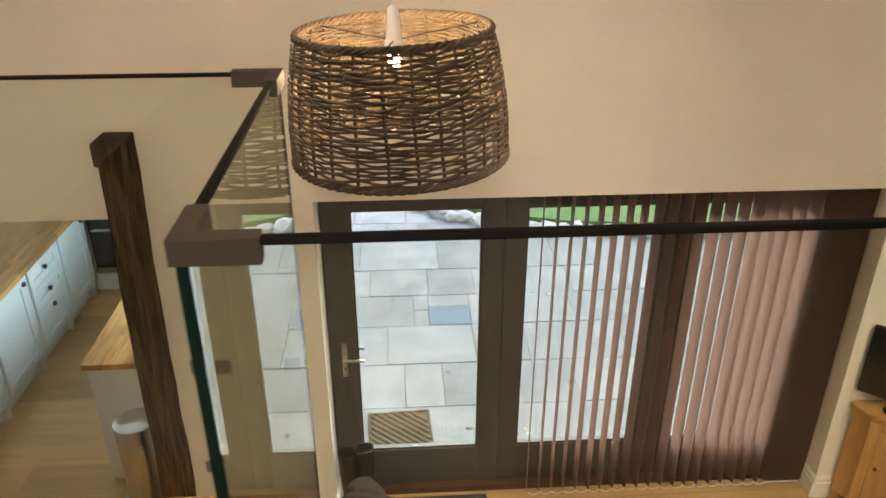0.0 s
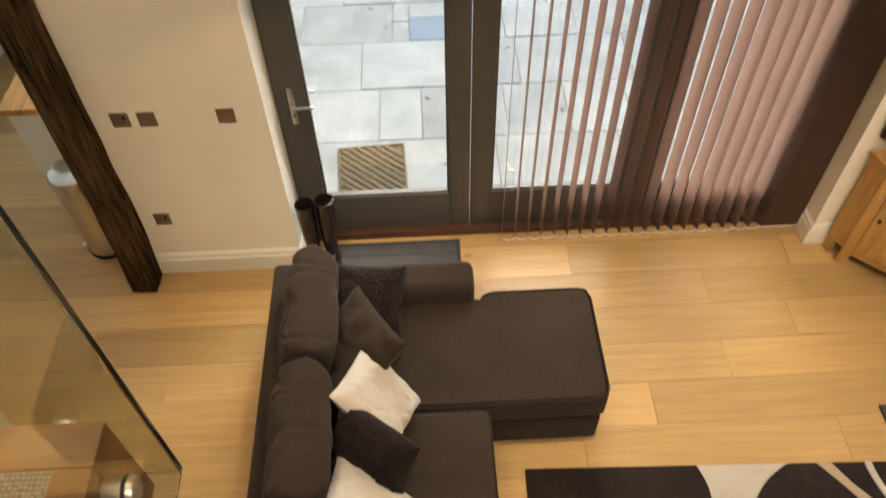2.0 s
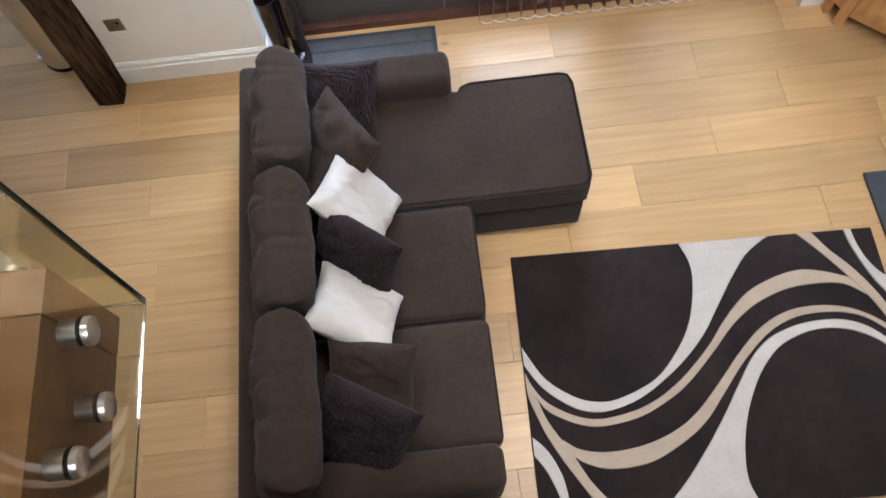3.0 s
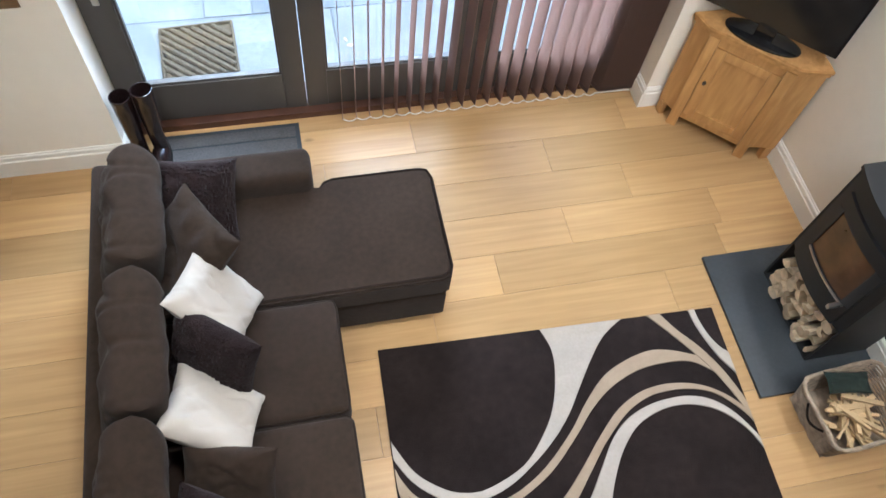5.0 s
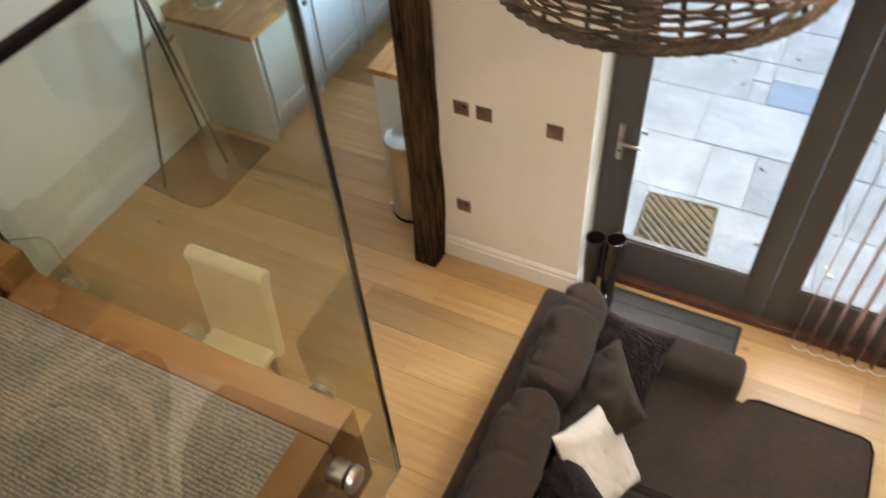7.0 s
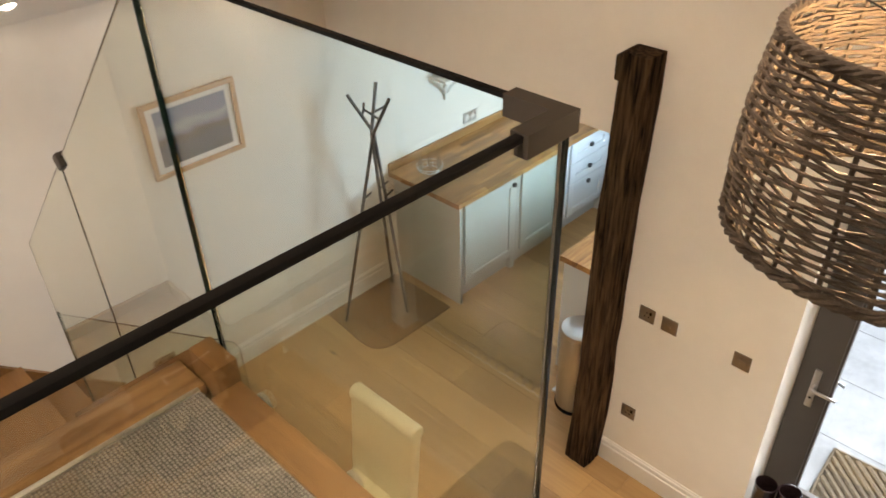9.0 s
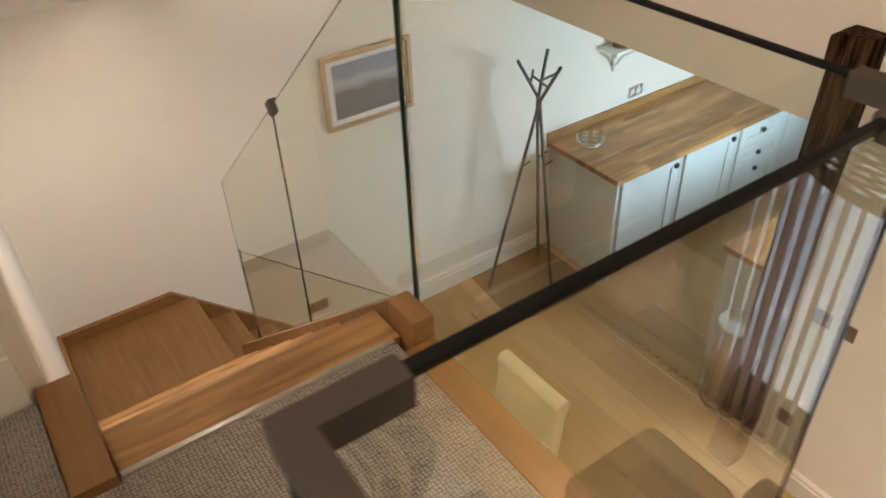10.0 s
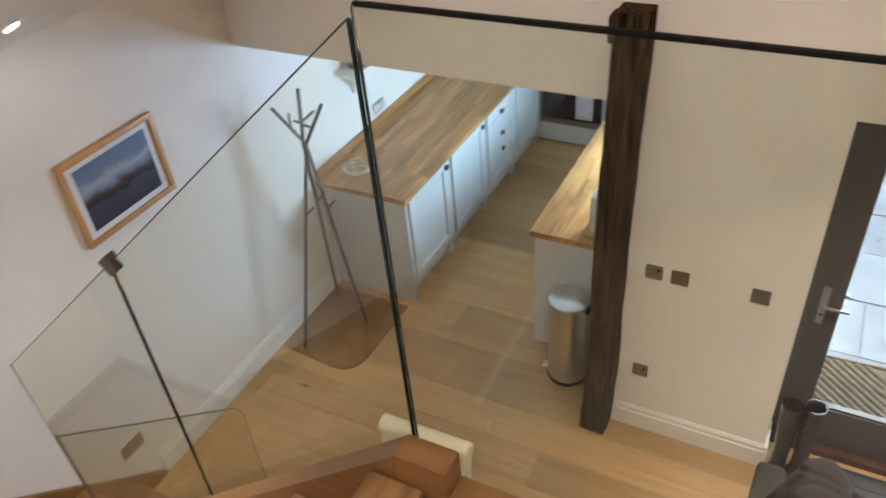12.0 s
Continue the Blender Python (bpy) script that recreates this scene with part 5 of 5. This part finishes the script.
def shaker(parent, x, y0, y1, z0, z1, sign=1, name="door"):
    """A framed door front in the plane x, facing +x or -x."""
    bm = bmesh.new()
    w = 0.07

    def xs2(a, b):
        return (x + sign * a, x + sign * b) if sign > 0 else (x + sign * b, x + sign * a)
    for q in ((y0, y0 + w, z0, z1), (y1 - w, y1, z0, z1), (y0 + w, y1 - w, z0, z0 + w), (y0 + w, y1 - w, z1 - w, z1)):
        box(bm, *xs2(0.001, 0.022), *q, bevel=0.002)
    d = part(name, bm, UNIT, parent)
    part("panel", boxm(*xs2(0.001, 0.010), y0 + w - 0.002, y1 - w + 0.002, z0 + w - 0.002, z1 - w + 0.002), UNIT, d)
    return d


UX = -2.655
units = [(4.385, 5.02, "door"), (5.024, 5.65, "door"), (5.654, 6.25, "drawers"), (6.254, 6.82, "door")]
for y0, y1, what in units:
    u = thing("base_cabinet", (0, 0, 0), "pale grey shaker base cabinet with " + ("three drawers" if what == "drawers" else "one door"), "cabinet", "kitchen base cabinets")
    part("body", boxm(XW + 0.002, UX - 0.001, y0, y1, 0.13, 0.88), UNIT, u)
    part("plinth", boxm(XW + 0.002, UX - 0.05, y0, y1, 0.0, 0.129), UNIT, u)
    part("plinth_foot", boxm(UX - 0.049, UX - 0.002, y1 - 0.05, y1 - 0.002, 0.0, 0.129, bevel=0.002), UNIT, u)
    if what == "door":
        d = shaker(u, UX, y0 + 0.035, y1 - 0.035, 0.15, 0.86)
        knob_at(d, (UX + 0.022, y1 - 0.07, 0.80))
    else:
        for z0, z1 in ((0.66, 0.86), (0.47, 0.655), (0.15, 0.465)):
            d = shaker(u, UX, y0 + 0.035, y1 - 0.035, z0, z1, name="drawer")
            knob_at(d, (UX + 0.022, (y0 + y1) / 2, (z0 + z1) / 2 if z0 > 0.3 else z1 - 0.05))
solid_panel = thing("end_panel", (0, 0, 0), "pale grey painted end panel of the kitchen run", "panel")
part("board", boxm(XW + 0.002, UX + 0.022, 4.36, 4.383, 0.0, 0.88, bevel=0.002), UNIT, solid_panel)
wt = thing("worktop", (0, 0, 0), "long oak butcher block kitchen worktop", "worktop")
random.seed(7)
wy0, wy1 = 4.312, 6.84
nst = 16
ww = (-2.595 - XW - 0.002) / nst
for i in range(nst):
    y = wy0
    while y < wy1 - 0.01:
        L = min(random.uniform(0.25, 0.75), wy1 - y)
        if wy1 - y - L < 0.15:
            L = wy1 - y
        part("stave", boxm(XW + 0.002 + i * ww, XW + 0.002 + (i + 1) * ww - 0.0004, y, y + L - 0.0004, 0.881, 0.92), WORK, wt)
        y += L
part("upstand", boxm(XW + 0.001, XW + 0.020, wy0, wy1, 0.9205, 0.985, bevel=0.002), WORK, wt)

# peninsula
pu = [(4.345, 4.95), (4.954, 5.55), (5.554, 6.15)]
for y0, y1 in pu:
    u = thing("base_cabinet", (0, 0, 0), "pale grey shaker base cabinet under the window worktop", "cabinet", "kitchen base cabinets")
    part("body", boxm(-1.675, KR - 0.003, y0, y1, 0.13, 0.88), UNIT, u)
    part("plinth", boxm(-1.62, KR - 0.003, y0, y1, 0.0, 0.129), UNIT, u)
    d = shaker(u, -1.675, y0 + 0.03, y1 - 0.03, 0.15, 0.86, -1)
    part("knob", boxm(-1.72, -1.698, y1 - 0.085, y1 - 0.055, 0.785, 0.815, bevel=0.004), KNOB, d)
ep = thing("end_panel", (0, 0, 0), "pale grey painted end panel beside the steel bin", "panel")
part("board", boxm(-1.70, KR - 0.003, 4.32, 4.343, 0.0, 0.88, bevel=0.002), UNIT, ep)
wt2 = thing("worktop", (0, 0, 0), "oak butcher block worktop behind the old post", "worktop")
n2 = 15
w2 = (KR - 0.003 + 1.722) / n2
for i in range(n2):
    y = 4.30
    while y < 6.2 - 0.01:
        L = min(random.uniform(0.25, 0.75), 6.2 - y)
        if 6.2 - y - L < 0.15:
            L = 6.2 - y
        part("stave", boxm(-1.722 + i * w2, -1.722 + (i + 1) * w2 - 0.0004, y, y + L - 0.0004, 0.881, 0.92), WORK, wt2)
        y += L
ks = thing("kitchen_block", (-1.30, 4.44, 0.9205), "pale grey box on a wooden board", "box")
part("board", boxm(-0.10, 0.13, -0.09, 0.10, 0.0, 0.018, bevel=0.004), OAKV, ks)
part("block", boxm(-0.085, 0.10, -0.05, 0.085, 0.0185, 0.26, bevel=0.012), UNIT, ks)

# oven run at the far end
ov = thing("oven", (0, 0, 0), "black built-in oven with steel trim and hanging towel rail", "oven")
part("housing", boxm(-2.64, -2.04, 6.87, 7.45, 0.16, 0.88), UNIT, ov)
part("oven_front", boxm(-2.62, -2.06, 6.845, 6.869, 0.27, 0.86, bevel=0.004), GLOSSBLACK, ov)
part("trim", boxm(-2.63, -2.05, 6.84, 6.869, 0.215, 0.268, bevel=0.003), NICKEL, ov, "steel trim strip")
part("door_window", boxm(-2.56, -2.12, 6.842, 6.8445, 0.33, 0.62), GLOSSBLACK, ov)
part("oven_handle", rod((-2.58, 6.81, 0.67), (-2.10, 6.81, 0.67), 0.011), CHROME, ov, "steel bar handle")
for hx in (-2.55, -2.13):
    part("handle_post", rod((hx, 6.81, 0.67), (hx, 6.845, 0.67), 0.007), CHROME, ov)
part("plinth_drawer", boxm(-2.64, -2.04, 6.85, 6.868, 0.03, 0.205, bevel=0.003), UNIT, ov, "pale grey plinth front")
tow = cushion(0.16, 0.36, 0.03, 31, 0.006, 14, 0.0)
tob = tagged(new("tea_towel", finish("tea_towel", tow, PINKTOWEL)), "pale pink tea towel hanging on the oven handle", "towel")
tob.matrix_world = pose(-2.20, 6.79, 0.50, 90, 0, 0)
for x0, x1 in ((-3.30, -2.66), (-2.02, KR - 0.01)):
    u = thing("base_cabinet", (0, 0, 0), "pale grey base cabinet beside the oven", "cabinet", "kitchen base cabinets")
    part("body", boxm(x0, x1, 6.87, 7.45, 0.13, 0.88), UNIT, u)
    part("plinth", boxm(x0, x1, 6.92, 7.45, 0.0, 0.129), UNIT, u)
    part("door", boxm(x0 + 0.02, x1 - 0.02, 6.85, 6.869, 0.15, 0.86, bevel=0.003), UNIT, u)
part("stave", boxm(XW + 0.003, KR - 0.004, 6.842, 7.47, 0.881, 0.92, bevel=0.002), WORK, thing("worktop", (0, 0, 0), "oak worktop over the oven", "worktop"))

# wall shelf, socket, candle holder
sh = thing("wall_shelf", (XW, 4.92, 1.50), "small white wall shelf with a scrolled bracket", "shelf")
part("board", boxm(0.001, 0.17, -0.15, 0.15, 0.0, 0.022, bevel=0.004), WHITE, sh)
br = bmesh.new()
for s in (-1, 1):
    line = [(0.0, 0.0, -0.16), (0.035, s * 0.02, -0.13), (0.05, s * 0.045, -0.085), (0.09, s * 0.085, -0.05), (0.14, s * 0.11, -0.008)]
    tube(br, [p for p in smooth_line(line, 5)], 0.012, 6)
tube(br, [(0.012, 0, -0.20), (0.014, 0, -0.005)], 0.012, 6)
part("bracket", br, WHITE, sh, "white scrolled bracket")
bb = thing("small_basket", (XW + 0.085, 4.90, 1.5225), "small round brown woven basket on the shelf", "basket")
wb = bmesh.new()
for i in range(9):
    z = 0.006 + i * 0.012
    r = 0.058 + 0.012 * i / 8
    tube(wb, [((r + 0.002 * (-1) ** (k + i)) * math.cos(k * math.tau / 24), (r + 0.002 * (-1) ** (k + i)) * math.sin(k * math.tau / 24), z) for k in range(24)], 0.0065, 6, closed=True)
part("weave", wb, WICKDARK, bb)
part("bottom", lathe(bmesh.new(), [(0.058, 0.0), (0.06, 0.008)], 20), WICKDARK, bb)
sk = thing("wall_socket", (XW, 5.20, 1.06), "white and steel double socket above the worktop", "socket", "metal wall plates")
part("plate", boxm(0.0005, 0.008, -0.073, 0.073, -0.043, 0.043, bevel=0.002), CHROME, sk)
for dy in (-0.033, 0.033):
    part("insert", boxm(0.008, 0.0095, dy - 0.024, dy + 0.024, -0.03, 0.015, bevel=0.001), PLASTIC, sk)
    part("rocker", boxm(0.008, 0.012, dy - 0.008, dy + 0.008, 0.018, 0.034, bevel=0.001), PLASTIC, sk)
ca = thing("candle_holder", (-3.09, 4.53, 0.9205), "wire candle holder with slim glass tubes", "candle holder")
rg = bmesh.new()
for r, z in ((0.065, 0.004), (0.09, 0.02), (0.10, 0.045)):
    tube(rg, [(r * math.cos(k * math.tau / 24), r * math.sin(k * math.tau / 24), z) for k in range(24)], 0.0025, 5, closed=True)
for k in range(12):
    a = k * math.tau / 12
    tube(rg, [(0.065 * math.cos(a), 0.065 * math.sin(a), 0.004), (0.09 * math.cos(a), 0.09 * math.sin(a), 0.02), (0.10 * math.cos(a), 0.10 * math.sin(a), 0.048)], 0.002, 5)
part("wire", rg, CHROME, ca)
for k in range(6):
    a = k * math.tau / 6 + 0.3
    part("glass_tube", lathe(bmesh.new(), [(0.010, 0.008), (0.011, 0.13), (0.009, 0.13), (0.008, 0.012)], 12, (0.078 * math.cos(a), 0.078 * math.sin(a), 0)), CLEAR, ca)

# pedal bin
bn = thing("pedal_bin", (-1.40, 4.12, 0.0), "tall brushed steel pedal bin beside the worktop", "bin")
part("body", lathe(bmesh.new(), [(0.118, 0.012), (0.122, 0.03), (0.122, 0.60), (0.118, 0.606)], 40), CHROME, bn)
part("base_ring", lathe(bmesh.new(), [(0.124, 0.0), (0.126, 0.012), (0.122, 0.028)], 40), BLACKRAIL, bn)
part("lid", lathe(bmesh.new(), [(0.124, 0.607), (0.126, 0.618), (0.122, 0.632), (0.09, 0.645), (0.04, 0.650), (0.004, 0.651)], 40), CHROME, bn, "domed steel lid")
part("hinge", boxm(0.10, 0.14, -0.05, 0.05, 0.585, 0.625, bevel=0.006), BLACKRAIL, bn)
part("pedal", boxm(-0.16, -0.11, -0.03, 0.03, 0.012, 0.03, bevel=0.005), CHROME, bn, "steel foot pedal")

# ---- outside ----
solid("ground", boxm(-400, 400, 4.32, 800, -0.6, -0.13), GRASS, "mown green lawn", "lawn")
solid("patio", boxm(-3.0, 6.0, 4.30, 9.2, -0.45, -0.056), MORTAR, "mortar bed of the stone patio", "patio")
lawn = bmesh.new()
prism(lawn, [(0.75, 8.95), (1.25, 8.42), (2.2, 8.12), (3.4, 8.0), (30, 8.0), (30, 40), (-2.5, 40), (-2.5, 9.4), (0.2, 9.4)], 0.16, "z", -0.12)
solid("lawn_bank", lawn, GRASS, "raised green lawn edged with stones", "lawn")
random.seed(12)


def rock(loc, r):
    bm = bmesh.new()
    bmesh.ops.create_icosphere(bm, subdivisions=3, radius=1.0)
    o = random.uniform(0, 50)
    sx, sy, sz = r * random.uniform(0.9, 1.4), r * random.uniform(0.7, 1.1), r * random.uniform(0.55, 0.85)
    for v in bm.verts:
        d = 1 + 0.28 * noise.noise(v.co * 1.4 + Vector((o, 0, 0))) + 0.10 * noise.noise(v.co * 4 + Vector((o, 3, 0)))
        v.co = Vector((v.co.x * d * sx, v.co.y * d * sy, v.co.z * d * sz))
    ob = tagged(new("garden_stone", finish("garden_stone", bm, ROCK)), "rough grey garden stone edging the lawn", "stone", "stones along the lawn")
    ob.matrix_world = pose(*loc, 0, 0, random.uniform(0, 360))


edge = smooth_line([(0.25, 9.15), (0.55, 8.78), (1.0, 8.40), (1.6, 8.12), (2.4, 7.98), (3.4, 7.9), (4.4, 7.85)], 5)
for i, p in enumerate(edge):
    rock((p.x + random.uniform(-0.05, 0.05), p.y + random.uniform(-0.05, 0.05), -0.02), random.uniform(0.08, 0.15))
coir = thing("coir_mat", (0.20, 4.70, -0.05), "chunky woven coir mat on the patio", "mat", rz=3)
part("backing", boxm(-0.22, 0.22, -0.225, 0.225, 0.001, 0.012, bevel=0.004), COIR, coir)
for i in range(-7, 8):
    c = i * 0.062
    a, b = max(-0.21, c - 0.21), min(0.21, c + 0.21)
    if b - a < 0.05:
        continue
    part("rope", tube(bmesh.new(), [(a + (b - a) * t, -((a + (b - a) * t) - c), 0.018) for t in (0, 0.25, 0.5, 0.75, 1)], 0.017, 7), COIR, coir)
part("border", tube(bmesh.new(), [(-0.22, -0.225, 0.016), (0.22, -0.225, 0.016), (0.22, 0.225, 0.016), (-0.22, 0.225, 0.016)], 0.014, 7, closed=True), COIR, coir)
for i in range(16):
    lf = bmesh.new()
    prism(lf, [(0, 0), (0.015, 0.009), (0.035, 0.007), (0.045, 0), (0.03, -0.010), (0.012, -0.008)], 0.003, "z", 0)
    lo = tagged(new("fallen_leaf", finish("fallen_leaf", lf, random.choice((BARK, LOG, BARK)))), "small dry fallen leaf on the patio", "leaf", "leaves on the patio")
    lo.matrix_world = pose(random.uniform(-0.1, 2.2), random.uniform(4.6, 7.0), -0.046, random.uniform(-8, 8), random.uniform(-8, 8), random.uniform(0, 360))

# ---- pieces of the patio and the floors ----
random.seed(21)


def slab(x0, x1, y0, y1, z0, z1, ch):
    """A piece with chamfered top edges, as plain mesh data."""
    vs = [(x0, y0, z0), (x1, y0, z0), (x1, y1, z0), (x0, y1, z0), (x0, y0, z1 - ch), (x1, y0, z1 - ch), (x1, y1, z1 - ch), (x0, y1, z1 - ch),
          (x0 + ch, y0 + ch, z1), (x1 - ch, y0 + ch, z1), (x1 - ch, y1 - ch, z1), (x0 + ch, y1 - ch, z1)]
    fs = [(0, 1, 5, 4), (1, 2, 6, 5), (2, 3, 7, 6), (3, 0, 4, 7), (4, 5, 9, 8), (5, 6, 10, 9), (6, 7, 11, 10), (7, 4, 8, 11), (8, 9, 10, 11)]
    return vs, fs


def piece(name, q, parent, mat, ch):
    cx, cy = (q[0] + q[1]) / 2, (q[2] + q[3]) / 2
    vs, fs = slab(q[0] - cx, q[1] - cx, q[2] - cy, q[3] - cy, q[4], q[5], ch)
    me = bpy.data.meshes.new(name)
    me.from_pydata(vs, [], fs)
    me.materials.append(mat)
    ob = new(name, me)
    ob.parent = parent
    ob.matrix_local = pose(cx, cy, 0)
    return ob


patio_ob = bpy.data.objects["patio"]
# coursed flags: the depth of each course and the joints in front of the doors; one blue slate slab lies among them
COURSES = [(0.685, (-0.45, 0.35, 1.05)), (0.565, (-0.35, 0.24, 0.545, 1.15)), (0.585, (-0.5, 0.10, 0.85)), (0.54, (-0.4, 0.34, 0.475, 0.86)),
           (0.53, (-0.08, 0.49, 0.945)), (0.70, (-0.2, 0.62, 1.1)), (0.45, (-0.5, 0.07, 0.44, 1.0)), (0.55, (-0.3, 0.3, 0.9)), (0.5, (-0.2, 0.5))]
y = 4.32
for h, joints in COURSES:
    xs3 = list(joints)
    while xs3[0] > -2.6:
        xs3.insert(0, xs3[0] - random.choice((0.45, 0.58, 0.86)))
    while xs3[-1] < 5.2:
        xs3.append(xs3[-1] + random.choice((0.45, 0.58, 0.86, 0.38)))
    for a, b in zip(xs3, xs3[1:]):
        cuts = [(y, y + h, FLAG)]
        if (a, b) == (0.475, 0.86):
            cuts = [(y, y + 0.325, BLUEFLAG), (y + 0.325, y + h, FLAG)]
        elif (a, b) == (0.34, 0.475):
            cuts = [(y, y + 0.27, FLAG), (y + 0.27, y + h, FLAG)]
        for c, d, mt in cuts:
            g = random.uniform(0.003, 0.0055)
            piece("flagstone", (a + g, b - g, c + g, d - g, -0.09, -0.05 + random.uniform(-0.003, 0.003)), patio_ob, mt, 0.003)
    y += h


def planks(parent, x0, x1, y0, y1, w=0.243):
    row = 0
    y = y0
    while y < y1 - 0.01:
        b = min(y + w, y1)
        x = x0 - random.uniform(0, 1.2)
        while x < x1 - 0.01:
            L = random.choice((0.9, 1.3, 1.7, 2.1))
            a, c = max(x, x0), min(x + L, x1)
            if c - a > 0.02:
                piece("plank", (a + 0.0005, c - 0.0005, y + 0.0005, b - 0.0005, -0.018, 0.0), parent, OAK, 0.0012)
            x += L
        y = b
        row += 1


planks(floor, XW + 0.001, XE - 0.001, 3.227 - 0.243 * 23, 4.09)
planks(kitchen_floor, XW + 0.001, KR - 0.001, 4.22, 6.95)
piece("plank", (XW + 0.001, KR - 0.001, 4.0905, 4.2195, -0.018, 0.0), kitchen_floor, OAK, 0.0012)
